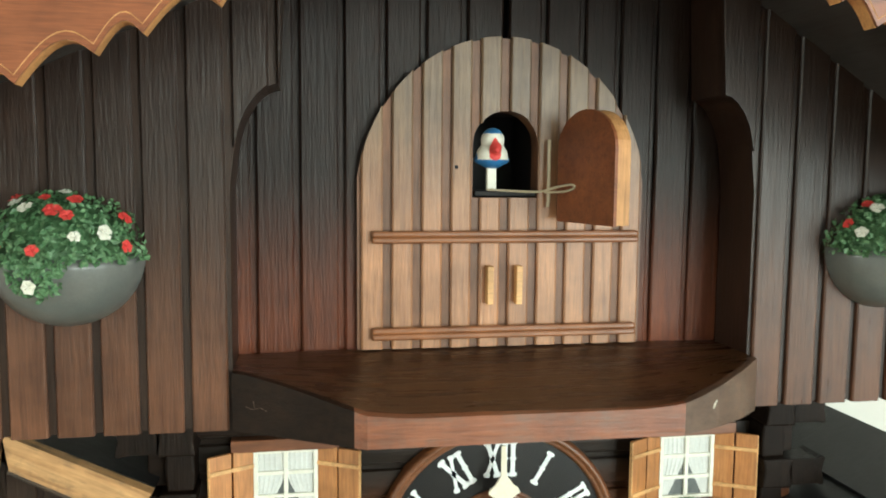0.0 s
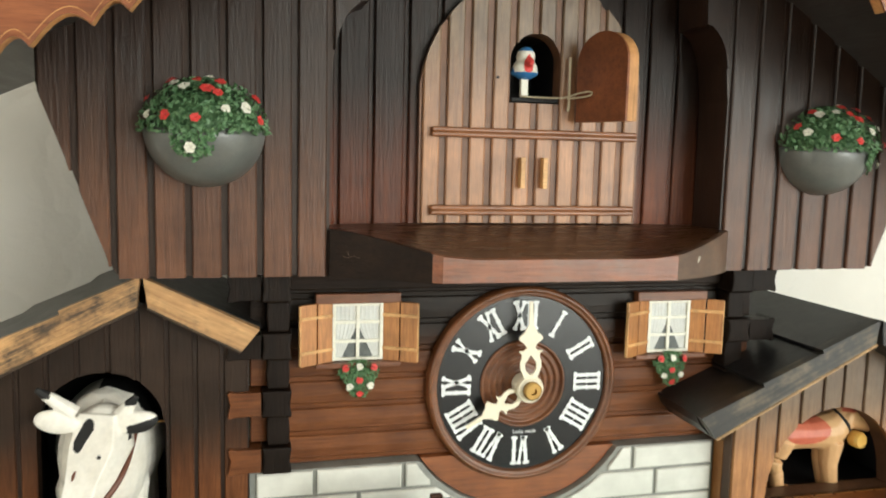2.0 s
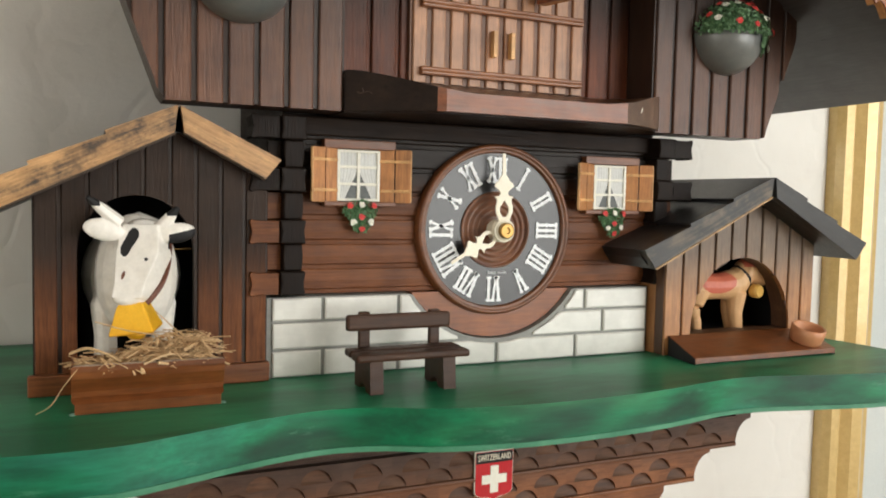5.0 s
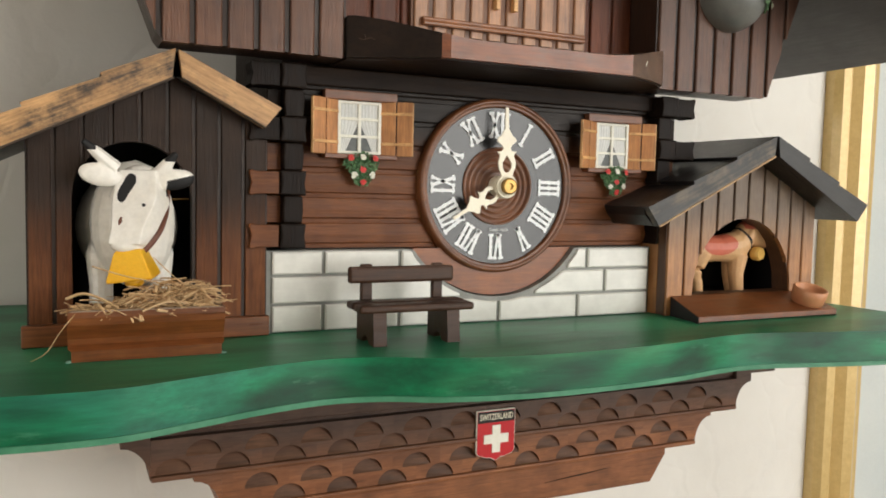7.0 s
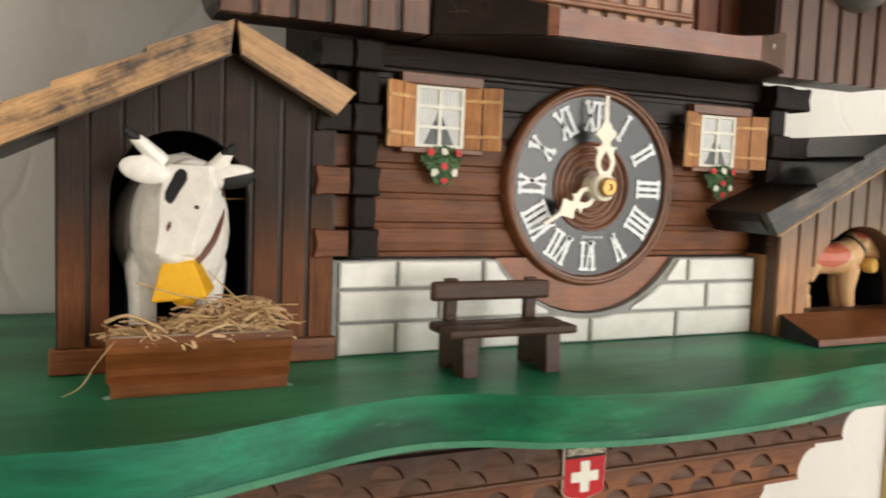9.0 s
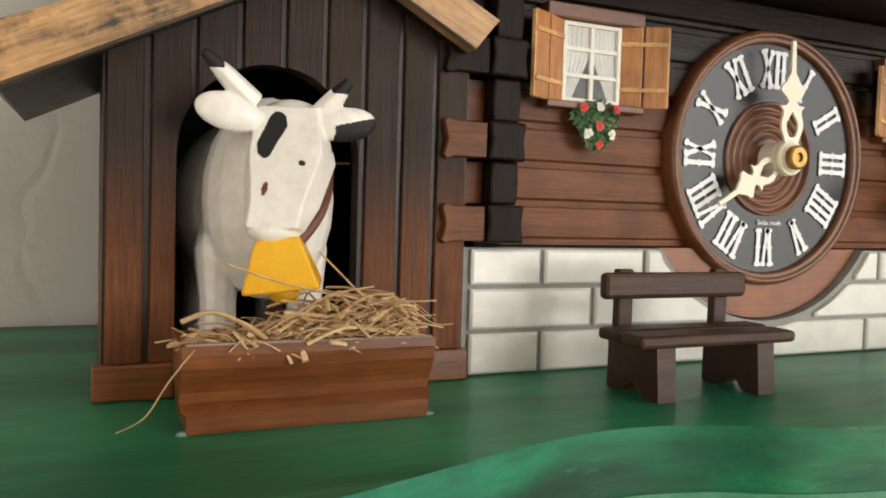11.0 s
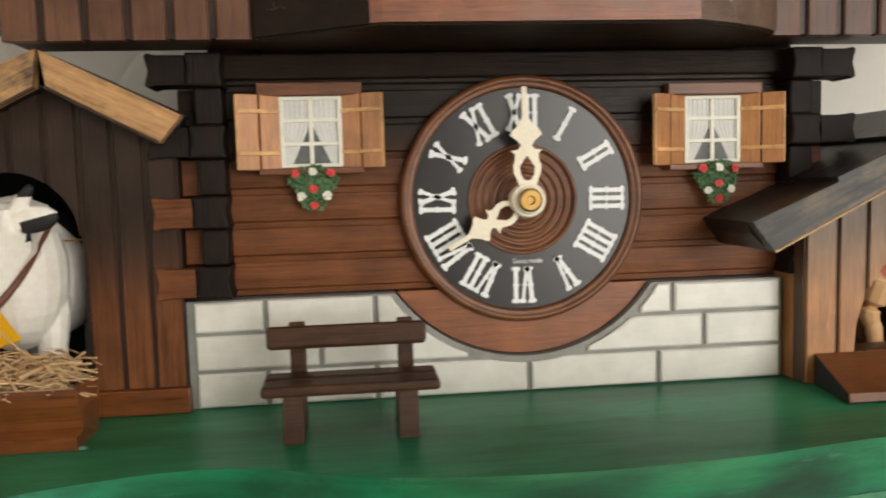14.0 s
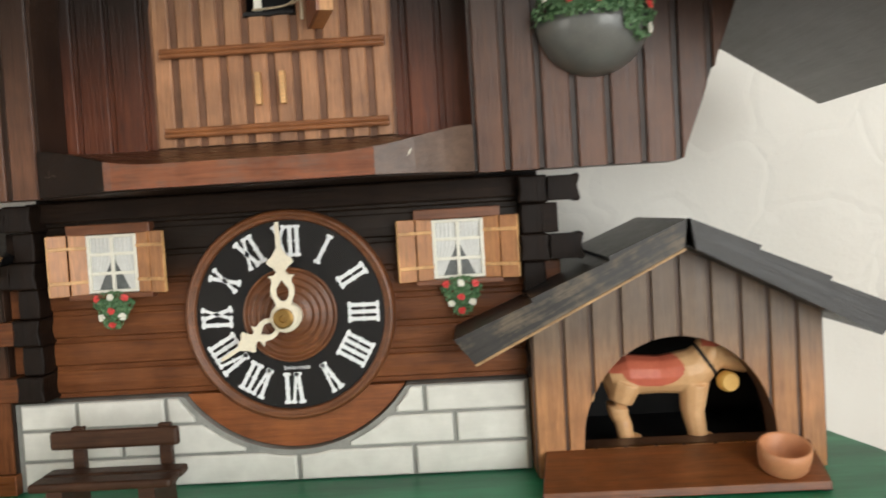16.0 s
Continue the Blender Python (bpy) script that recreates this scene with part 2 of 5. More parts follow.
def green_board():
    m, n, l, p = material("green_brushed_paint")
    g = n.new("ShaderNodeNewGeometry")
    mp = n.new("ShaderNodeMapping")
    mp.inputs["Scale"].default_value = (0.25, 1, 2.6)
    l.new(g.outputs["Position"], mp.inputs[0])
    big = noise_tex(n, l, mp.outputs[0], 26, 4, 0.6)
    mp2 = n.new("ShaderNodeMapping")
    mp2.inputs["Scale"].default_value = (0.12, 1, 1)
    l.new(g.outputs["Position"], mp2.inputs[0])
    brush = noise_tex(n, l, mp2.outputs[0], 420, 5, 0.7)
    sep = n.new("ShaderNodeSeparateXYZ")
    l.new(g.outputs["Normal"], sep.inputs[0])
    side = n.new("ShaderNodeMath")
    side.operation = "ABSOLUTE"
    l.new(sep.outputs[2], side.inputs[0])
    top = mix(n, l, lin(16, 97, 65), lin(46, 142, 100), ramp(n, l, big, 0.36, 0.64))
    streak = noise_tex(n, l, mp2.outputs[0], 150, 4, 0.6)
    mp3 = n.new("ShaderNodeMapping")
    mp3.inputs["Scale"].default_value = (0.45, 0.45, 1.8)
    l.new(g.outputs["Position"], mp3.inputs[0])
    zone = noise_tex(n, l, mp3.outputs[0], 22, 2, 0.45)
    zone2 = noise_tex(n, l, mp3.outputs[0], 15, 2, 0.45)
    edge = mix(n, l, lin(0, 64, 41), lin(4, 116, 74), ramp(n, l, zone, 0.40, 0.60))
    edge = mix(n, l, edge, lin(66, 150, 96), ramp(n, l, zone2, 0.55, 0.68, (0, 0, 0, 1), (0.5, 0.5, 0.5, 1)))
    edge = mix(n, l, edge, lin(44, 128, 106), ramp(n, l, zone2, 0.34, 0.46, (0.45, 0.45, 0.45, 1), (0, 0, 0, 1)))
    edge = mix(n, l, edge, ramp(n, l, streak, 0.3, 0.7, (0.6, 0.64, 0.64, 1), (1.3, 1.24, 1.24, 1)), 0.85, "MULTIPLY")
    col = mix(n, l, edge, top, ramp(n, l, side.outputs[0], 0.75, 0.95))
    col = mix(n, l, col, ramp(n, l, brush, 0.25, 0.75, (0.68, 0.72, 0.70, 1), (1.2, 1.16, 1.18, 1)), 0.85, "MULTIPLY")
    pale = noise_tex(n, l, mp2.outputs[0], 95, 6, 0.75)
    col = mix(n, l, col, lin(96, 156, 124), ramp(n, l, pale, 0.60, 0.74, (0, 0, 0, 1), (0.4, 0.4, 0.4, 1)))
    l.new(col, p.inputs["Base Color"])
    p.inputs["Roughness"].default_value = 0.45
    p.inputs["Coat Weight"].default_value = 0.08
    p.inputs["Specular IOR Level"].default_value = 0.35
    bump(n, l, p, brush, 0.3, 0.0003)
    return m


def brushed_brick():
    """Thick pale paint with sideways brush marks."""
    m, n, l, p = material("brushed_pale_brick_paint")
    g = n.new("ShaderNodeNewGeometry")
    info = n.new("ShaderNodeObjectInfo")
    mp = n.new("ShaderNodeMapping")
    mp.inputs["Scale"].default_value = (0.14, 1, 1)
    l.new(g.outputs["Position"], mp.inputs[0])
    marks = noise_tex(n, l, mp.outputs[0], 520, 4, 0.6)
    blot = noise_tex(n, l, g.outputs["Position"], 70, 4, 0.6)
    col = mix(n, l, lin(216, 214, 206), lin(232, 230, 222), ramp(n, l, blot, 0.3, 0.7))
    col = mix(n, l, col, ramp(n, l, marks, 0.25, 0.75, (0.88, 0.88, 0.88, 1), (1.05, 1.05, 1.05, 1)), 0.3, "MULTIPLY")
    col = mix(n, l, col, ramp(n, l, info.outputs["Random"], 0, 1, (0.95, 0.95, 0.95, 1), (1.03, 1.03, 1.03, 1)), 1.0, "MULTIPLY")
    l.new(col, p.inputs["Base Color"])
    p.inputs["Roughness"].default_value = 0.34
    p.inputs["Coat Weight"].default_value = 0.2
    bump(n, l, p, mix(n, l, marks, blot, 0.5), 0.4, 0.0005)
    return m


M["brick"] = brushed_brick()
M["plaster"] = plaster()
M["green"] = green_board()
M["lip"] = paint("pale_green_lip_paint", lin(20, 104, 72), lin(86, 150, 116), 0.5, 26, 0.3)
M["dust"] = paint("dusty_rim", lin(120, 96, 76), lin(164, 146, 128), 0.7, 120, 0.4)
M["glue_pale"] = paint("pale_dried_glue", lin(110, 112, 108), lin(150, 150, 144), 0.3, 200, 0.2)
M["glue"] = paint("dried_glue", lin(60, 112, 88), lin(110, 144, 126), 0.35, 90, 0.1)

# ---- builders ----


def mesh_of(name, bm, mats):
    bmesh.ops.recalc_face_normals(bm, faces=bm.faces[:])
    me = bpy.data.meshes.new(name)
    bm.to_mesh(me)
    bm.free()
    for m in mats if isinstance(mats, (list, tuple)) else [mats]:
        me.materials.append(m)
    return me


def part(name, bm, mat, parent=None, label=""):
    ob = new(name, mesh_of(name, bm, mat))
    ob.parent = parent
    if label:
        ob["label"] = label
    return ob


def thing(name, label, category, group="", kind=""):
    return tagged(new(name), label, category, group, kind)


def smooth(ob):
    for f in ob.data.polygons:
        f.use_smooth = True
    return ob


def rounded(ob, angle=35):
    """Smooth shading with sharp edges kept."""
    bm = bmesh.new()
    bm.from_mesh(ob.data)
    for f in bm.faces:
        f.smooth = True
    for e in bm.edges:
        if len(e.link_faces) == 2 and e.calc_face_angle(0) > radians(angle):
            e.smooth = False
    bm.to_mesh(ob.data)
    bm.free()
    return ob


def box(bm, x0, x1, y0, y1, z0, z1, bevel=0.0, m=None, segs=2):
    r = bmesh.ops.create_cube(bm, size=1)
    vs = r["verts"]
    for v in vs:
        v.co = Vector((x0 + (v.co.x + 0.5) * (x1 - x0), y0 + (v.co.y + 0.5) * (y1 - y0), z0 + (v.co.z + 0.5) * (z1 - z0)))
    if m is not None:
        bmesh.ops.transform(bm, matrix=m, verts=vs)
    if bevel:
        es = list({e for v in vs for e in v.link_edges})
        bmesh.ops.bevel(bm, geom=es, offset=bevel, segments=segs, affect="EDGES", profile=0.5)


def prism(bm, pts, y0, y1, chamfer=None):
    """A shape drawn in x and z, from y0 (front) back to y1; chamfer: maps a point to its place on the front face."""
    c = 0.0007 if chamfer else 0.0
    front = [bm.verts.new((*(p if not chamfer else chamfer(p))[:1], y0, (p if not chamfer else chamfer(p))[1])) for p in pts]
    mid = [bm.verts.new((x, y0 + c, z)) for x, z in pts] if chamfer else front
    back = [bm.verts.new((x, y1, z)) for x, z in pts]
    bm.faces.new(front)
    bm.faces.new(back[::-1])
    n = len(pts)
    for a, b in ((front, mid), (mid, back)):
        if a is b:
            continue
        for i in range(n):
            j = (i + 1) % n
            bm.faces.new((a[j], a[i], b[i], b[j]))


def plan(bm, pts, z0, z1):
    lo = [bm.verts.new((x, y, z0)) for x, y in pts]
    hi = [bm.verts.new((x, y, z1)) for x, y in pts]
    bm.faces.new(lo[::-1])
    bm.faces.new(hi)
    for i in range(len(pts)):
        j = (i + 1) % len(pts)
        bm.faces.new((lo[i], lo[j], hi[j], hi[i]))


def lathe(bm, prof, m, n=48):
    """Turns (radius, height) pairs round z and places them by m."""
    rings = []
    for r, h in prof:
        if r < 1e-6:
            rings.append([bm.verts.new(m @ Vector((0, 0, h)))])
        else:
            rings.append([bm.verts.new(m @ Vector((r * math.cos(2 * math.pi * k / n), r * math.sin(2 * math.pi * k / n), h))) for k in range(n)])
    for a, b in zip(rings, rings[1:]):
        for k in range(n):
            j = (k + 1) % n
            f = [a[k % len(a)], a[j % len(a)], b[j % len(b)], b[k % len(b)]]
            f = list(dict.fromkeys(f))
            if len(f) > 2:
                bm.faces.new(f)


def tube(bm, pts, radii, n=8, flat=1.0):
    pts = [Vector(p) for p in pts]
    if not isinstance(radii, (list, tuple)):
        radii = [radii] * len(pts)
    rings = []
    for i, p in enumerate(pts):
        d = (pts[min(i + 1, len(pts) - 1)] - pts[max(i - 1, 0)]).normalized()
        u = d.orthogonal().normalized() if abs(d.z) > 0.95 else d.cross(Vector((0, 0, 1))).normalized()
        w = d.cross(u)
        rings.append([bm.verts.new(p + radii[i] * (math.cos(2 * math.pi * k / n) * u + flat * math.sin(2 * math.pi * k / n) * w)) for k in range(n)])
    for a, b in zip(rings, rings[1:]):
        for k in range(n):
            bm.faces.new((a[k], a[(k + 1) % n], b[(k + 1) % n], b[k]))
    bm.faces.new(rings[0][::-1])
    bm.faces.new(rings[-1])


def ball(bm, c, r, m=None, seg=20):
    rr = bmesh.ops.create_uvsphere(bm, u_segments=seg, v_segments=seg // 2 + 2, radius=1)
    t = Matrix.Translation(c) @ (m or Matrix()) @ Matrix.Diagonal((*(r if isinstance(r, (tuple, list)) else (r, r, r)), 1))
    bmesh.ops.transform(bm, matrix=t, verts=rr["verts"])


def strip_pieces(xa, xb, lower, upper, hole=None, n=7):
    """Outlines that fill one upright strip between two height curves, leaving out a hole (x0, x1, bottom, top curve)."""
    def line(a, b, f):
        return [(a + (b - a) * i / (n - 1), f(a + (b - a) * i / (n - 1))) for i in range(n)]
    top = line(xa, xb, upper)[::-1]
    if not hole or xb <= hole[0] + 1e-6 or xa >= hole[1] - 1e-6:
        return [line(xa, xb, lower) + top]
    h0, h1, hb, ht = hole
    sill = hb > lower((xa + xb) / 2) + 0.0005
    a, b = max(xa, h0), min(xb, h1)
    arch = line(a, b, lambda x: min(ht(x), upper(x) - 0.0004))
    if a <= xa + 1e-6 and b >= xb - 1e-6:
        out = [arch + top]
        if sill:
            out.append(line(xa, xb, lower) + [(xb, hb), (xa, hb)])
        return out
    if b >= xb - 1e-6:
        if sill:
            return [line(xa, xb, lower) + [(xb, hb), (a, hb)] + arch + top]
        return [line(xa, a, lower) + arch + top]
    if sill:
        return [[(xa, lower(xa)), (xb, lower(xb))] + top + arch[:1] + arch[1:] + [(b, hb), (xa, hb)]]
    return [arch + line(b, xb, lower) + top]


def planked(parent, cuts, gap, lower, upper, hole, y0, y1, mat, cut=0.0005):
    """Upright planks between the cuts, each a piece of its own, with a gap between neighbours."""
    for a, b in zip(cuts, cuts[1:]):
        a2, b2 = a + gap / 2, b - gap / 2
        for pts in strip_pieces(a2, b2, lower, upper, hole):
            bm = bmesh.new()
            prism(bm, pts, y0, y1, lambda p: (min(max(p[0], a2 + cut), b2 - cut), p[1]))
            part("plank", bm, mat, parent)


def backed(name, parent, xa, xb, lower, upper, hole, y0, y1, mat):
    bm = bmesh.new()
    mid = (hole[0] + hole[1]) / 2 if hole else (xa + xb) / 2
    for a, b in ((xa, mid), (mid, xb)):
        for pts in strip_pieces(a, b, lower, upper, hole, 48):
            prism(bm, pts, y0, y1)
    bmesh.ops.remove_doubles(bm, verts=bm.verts[:], dist=1e-6)
    return part(name, bm, mat, parent)


def text_mesh(body, size, m, depth=0.0002):
    cu = bpy.data.curves.new("lettering", "FONT")
    cu.body, cu.size, cu.extrude, cu.align_x, cu.align_y = body, size, depth, "CENTER", "CENTER"
    ob = new("lettering", cu)
    me = bpy.data.meshes.new_from_object(ob.evaluated_get(bpy.context.evaluated_depsgraph_get()))
    bpy.data.objects.remove(ob)
    me.transform(m)
    return me


UP = pose(0, 0, 0, 90)
ZD = 1.549
TOP = 1.454
WALL = 0.17

# ---- the room ----


def room():
    def slab(name, label, x0, x1, y0, y1, z0, z1, mat):
        bm = bmesh.new()
        box(bm, x0, x1, y0, y1, z0, z1)
        return tagged(part(name, bm, mat), label, "wall" if "wall" in name else name, "", "structure")
    slab("wall_north", "off-white hand-trowelled plaster wall with fine cracks", -2.2, 1.75, WALL, WALL + 0.15, 0, 2.6, M["plaster"])
    slab("floor", "plain oak floor of the room", -2.2, 1.75, -2.3, WALL + 0.15, -0.1, 0, M["floor"])
    slab("ceiling", "plain white painted ceiling of the room", -2.2, 1.75, -2.3, WALL + 0.15, 2.6, 2.7, M["ceiling"])
    for nm, x0, x1, y0, y1 in (("wall_west", -2.35, -2.2, -2.3, WALL + 0.15), ("wall_east", 1.6, 1.75, -2.3, WALL), ("wall_south", -2.2, 1.6, -2.45, -2.3)):
        bm = bmesh.new()
        if nm == "wall_west":
            # Opening assumed to match the added west fill.
            box(bm, x0, x1, y0, -2.0, 0, 2.6)
            box(bm, x0, x1, -0.8, y1, 0, 2.6)
            box(bm, x0, x1, -2.0, -0.8, 0, 1.0)
            box(bm, x0, x1, -2.0, -0.8, 2.3, 2.6)
        elif nm == "wall_east":
            box(bm, x0, x1, y0, -2.2, 0, 2.6)
            box(bm, x0, x1, -1.1, y1, 0, 2.6)
            box(bm, x0, x1, -2.2, -1.1, 0, 1.0)
            box(bm, x0, x1, -2.2, -1.1, 2.45, 2.6)
        else:
            box(bm, x0, 0.5, y0, y1, 0, 2.6)
            box(bm, 1.5, x1, y0, y1, 0, 2.6)
            box(bm, 0.5, 1.5, y0, y1, 0, 1.05)
            box(bm, 0.5, 1.5, y0, y1, 2.45, 2.6)
        tagged(part(nm, bm, M["plaster"]), "plain off-white plaster wall with a window opening", "wall", "", "structure")


room()


def picture_frame():
    t = thing("picture_frame", "tall gilded wooden frame round a pale surface on the wall", "picture frame")
    x0, x1, z0, z1 = 0.527, 1.25, 0.85, 2.25
    prof = [(0, 0.0), (0, 0.012), (0.006, 0.02), (0.016, 0.022), (0.022, 0.015), (0.03, 0.012), (0.04, 0.02), (0.052, 0.024), (0.062, 0.018), (0.07, 0.008), (0.084, 0.006), (0.084, 0.0)]
    corners = [(x0, z0, 1, 1), (x1, z0, -1, 1), (x1, z1, -1, -1), (x0, z1, 1, -1)]
    for i in range(4):
        bm = bmesh.new()
        a, b = corners[i], corners[(i + 1) % 4]
        ra = [bm.verts.new((a[0] + a[2] * d, WALL - h, a[1] + a[3] * d)) for d, h in prof]
        rb = [bm.verts.new((b[0] + b[2] * d, WALL - h, b[1] + b[3] * d)) for d, h in prof]
        for k in range(len(prof) - 1):
            bm.faces.new((ra[k], ra[k + 1], rb[k + 1], rb[k]))
        part("moulding", bm, M["gold"], t)
    bm = bmesh.new()
    box(bm, x0 + 0.08, x1 - 0.08, WALL - 0.005, WALL - 0.001, z0 + 0.08, z1 - 0.08)
    part("picture_surface", bm, M["canvas"], t, "pale grey-blue flat surface")


picture_frame()

# ---- base board and console ----


def smooth_line(pts, n=8):
    """A rounded line through the points."""
    out = []
    for i in range(len(pts) - 1):
        p0, p1, p2, p3 = pts[max(i - 1, 0)], pts[i], pts[i + 1], pts[min(i + 2, len(pts) - 1)]
        for k in range(n):
            t = k / n
            out.append(tuple(0.5 * (2 * b + (c - a) * t + (2 * a - 5 * b + 4 * c - d) * t * t + (3 * b - a - 3 * c + d) * t ** 3) for a, b, c, d in zip(p0, p1, p2, p3)))
    out.append(pts[-1])
    return out


def base_board():
    front = smooth_line([(-0.345, 0.02), (-0.346, -0.06), (-0.33, -0.105), (-0.297, -0.116), (-0.253, -0.117), (-0.22, -0.107), (-0.181, -0.094),
                         (-0.147, -0.088), (-0.117, -0.093), (-0.089, -0.105), (-0.045, -0.114), (0.004, -0.116), (0.063, -0.112), (0.12, -0.102),
                         (0.155, -0.103), (0.183, -0.109), (0.248, -0.122), (0.30, -0.118), (0.335, -0.08), (0.333, -0.01), (0.318, 0.05), (0.316, 0.10)])
    pts = front + [(0.316, WALL - 0.002), (-0.34, WALL - 0.002), (-0.345, 0.155)]
    bm = bmesh.new()
    plan(bm, pts, 1.430, TOP)
    es = [e for e in bm.edges if abs(e.verts[0].co.z - e.verts[1].co.z) < 1e-6 and max(v.co.y for v in e.verts) < 0.12]
    bmesh.ops.bevel(bm, geom=es, offset=0.0012, segments=2, affect="EDGES")
    t = thing("base_board", "green brush-painted wavy-edged wooden base board of the clock", "shelf")
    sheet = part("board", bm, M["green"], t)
    rounded(sheet)
    bm = bmesh.new()
    lip = [(x + 0.0012 * (1 if x > 0.3 else 0), y - 0.0010) for x, y in front]
    plan(bm, lip + [(0.316, WALL - 0.003), (-0.34, WALL - 0.003)], 1.4296, 1.4326)
    part("lip", bm, M["lip"], t, "paler worn lower lip")


base_board()


def console():
    t = thing("console", "brown carved wooden console with rows of scallops under the green board", "console")
    bm = bmesh.new()
    box(bm, -0.262, 0.275, -0.0040, 0.118, 1.3975, 1.4283, 0.0008)
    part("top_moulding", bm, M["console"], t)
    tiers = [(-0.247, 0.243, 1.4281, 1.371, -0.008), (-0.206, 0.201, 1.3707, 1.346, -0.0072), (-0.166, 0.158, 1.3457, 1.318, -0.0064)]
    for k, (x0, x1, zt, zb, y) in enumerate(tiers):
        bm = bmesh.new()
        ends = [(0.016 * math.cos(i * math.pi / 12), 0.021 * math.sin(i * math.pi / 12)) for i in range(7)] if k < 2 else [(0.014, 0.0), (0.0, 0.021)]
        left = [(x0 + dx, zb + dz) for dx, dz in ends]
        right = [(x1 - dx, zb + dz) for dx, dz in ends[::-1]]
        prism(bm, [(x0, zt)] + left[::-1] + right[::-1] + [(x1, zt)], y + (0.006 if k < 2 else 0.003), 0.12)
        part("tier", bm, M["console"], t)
        if k == 2:
            bm = bmesh.new()
            tube(bm, [(0.045, y + 0.0031, 1.3305), (0.075, y + 0.0027, 1.3325), (0.105, y + 0.0031, 1.3345)], [0.0002, 0.0009, 0.0002], 6, 0.5)
            part("crack", bm, M["groove"], t, "dark drying crack")
            continue
        for pts in ([(x0, zt)] + left[::-1] + [(x0 + 0.0164, zb), (x0 + 0.0164, zt)], [(x1 - 0.0164, zt), (x1 - 0.0164, zb)] + right[::-1] + [(x1, zt)]):
            bm = bmesh.new()
            prism(bm, pts, y, y + 0.0059)
            part("end_block", bm, M["console"], t)
        # front skin with scallop-shaped pockets in two staggered rows
        step, r, rz = 0.035, 0.0104, 0.0094
        base = zb + 0.0028
        for zr, first in ((base + 0.0096, -0.2355), (base, -0.2180)):
            cx = first
            zt2 = zr + (0.0096 if zr == base else 0.0118)
            while cx < x1:
                xa, xb = max(cx - step / 2, x0 + 0.0165), min(cx + step / 2, x1 - 0.0165)
                if xb - xa > 0.002:
                    arc = [(cx + r * math.cos(a), zr + rz * math.sin(a)) for a in [math.pi - i * math.pi / 12 for i in range(13)]]
                    whole = cx - r > xa + 0.0005 and cx + r < xb - 0.0005
                    bm = bmesh.new()
                    prism(bm, [(xa, zr)] + (arc if whole else []) + [(xb, zr), (xb, zt2), (xa, zt2)], y, y + 0.0062)
                    part("shingle", bm, M["console"], t)
                    if whole:
                        bm = bmesh.new()
                        front = [bm.verts.new((px, y + 0.0002 + 0.0052 * ((pz - zr) / rz) ** 0.8, pz)) for px, pz in arc]
                        back = [bm.verts.new((px, y + 0.0062, pz)) for px, pz in arc]
                        bm.faces.new(front)
                        bm.faces.new(back[::-1])
                        for i in range(len(arc)):
                            j = (i + 1) % len(arc)
                            bm.faces.new((front[i], back[i], back[j], front[j]))
                        part("scallop", bm, M["pocket"], t)
                cx += step
        bm = bmesh.new()
        box(bm, x0 + 0.0165, x1 - 0.0165, y - 0.0022, y + 0.006, zb - 0.0008, zb + 0.0026, 0.0012)
        part("edge_strip", bm, M["console"], t)


console()


def badge():
    t = thing("badge", "small red enamel shield badge with a white cross and black strip", "badge")
    cx, y, zt = -0.0012, -0.0085, 1.3915

    def shield(grow):
        r = 0.0148 + grow
        low = [(r * math.cos(a), 1.3625 + (0.0045 + grow) * math.sin(a)) for a in [-i * math.pi / 12 for i in range(13)]]
        return [(cx - r, zt + grow)] + [(cx + x, z - (0.0022 if abs(x) < 0.002 else 0)) for x, z in low[::-1]] + [(cx + r, zt + grow)]
    bm = bmesh.new()
    prism(bm, shield(0.0005), y - 0.0016, y)
    part("rim", bm, M["petal"], t, "thin pale metal rim")
    bm = bmesh.new()
    prism(bm, shield(0.0), y - 0.0020, y - 0.0004)
    part("shield", bm, M["badge_red"], t)
    bm = bmesh.new()
    box(bm, cx - 0.0147, cx + 0.0147, y - 0.0022, y - 0.0005, 1.3832, 1.3913, 0.0003)
    part("name_strip", bm, M["badge_black"], t)
    bm = bmesh.new()
    a, w = 0.0098, 0.0032
    prism(bm, [(cx + p, 1.3715 + q) for p, q in ((-w, a), (-w, w), (-a, w), (-a, -w), (-w, -w), (-w, -a), (w, -a), (w, -w), (a, -w), (a, w), (w, w), (w, a))], y - 0.0026, y - 0.0018)
    part("cross", bm, M["petal"], t, "white cross")
    me = text_mesh("SWITZERLAND", 0.0042, pose(cx, y - 0.0023, 1.3872, 90) @ Matrix.Diagonal((0.93, 1.5, 1, 1)))
    me.materials.append(M["ivory"])
    o = new("lettering", me)
    o.parent = t


badge()

# ---- chalet body ----


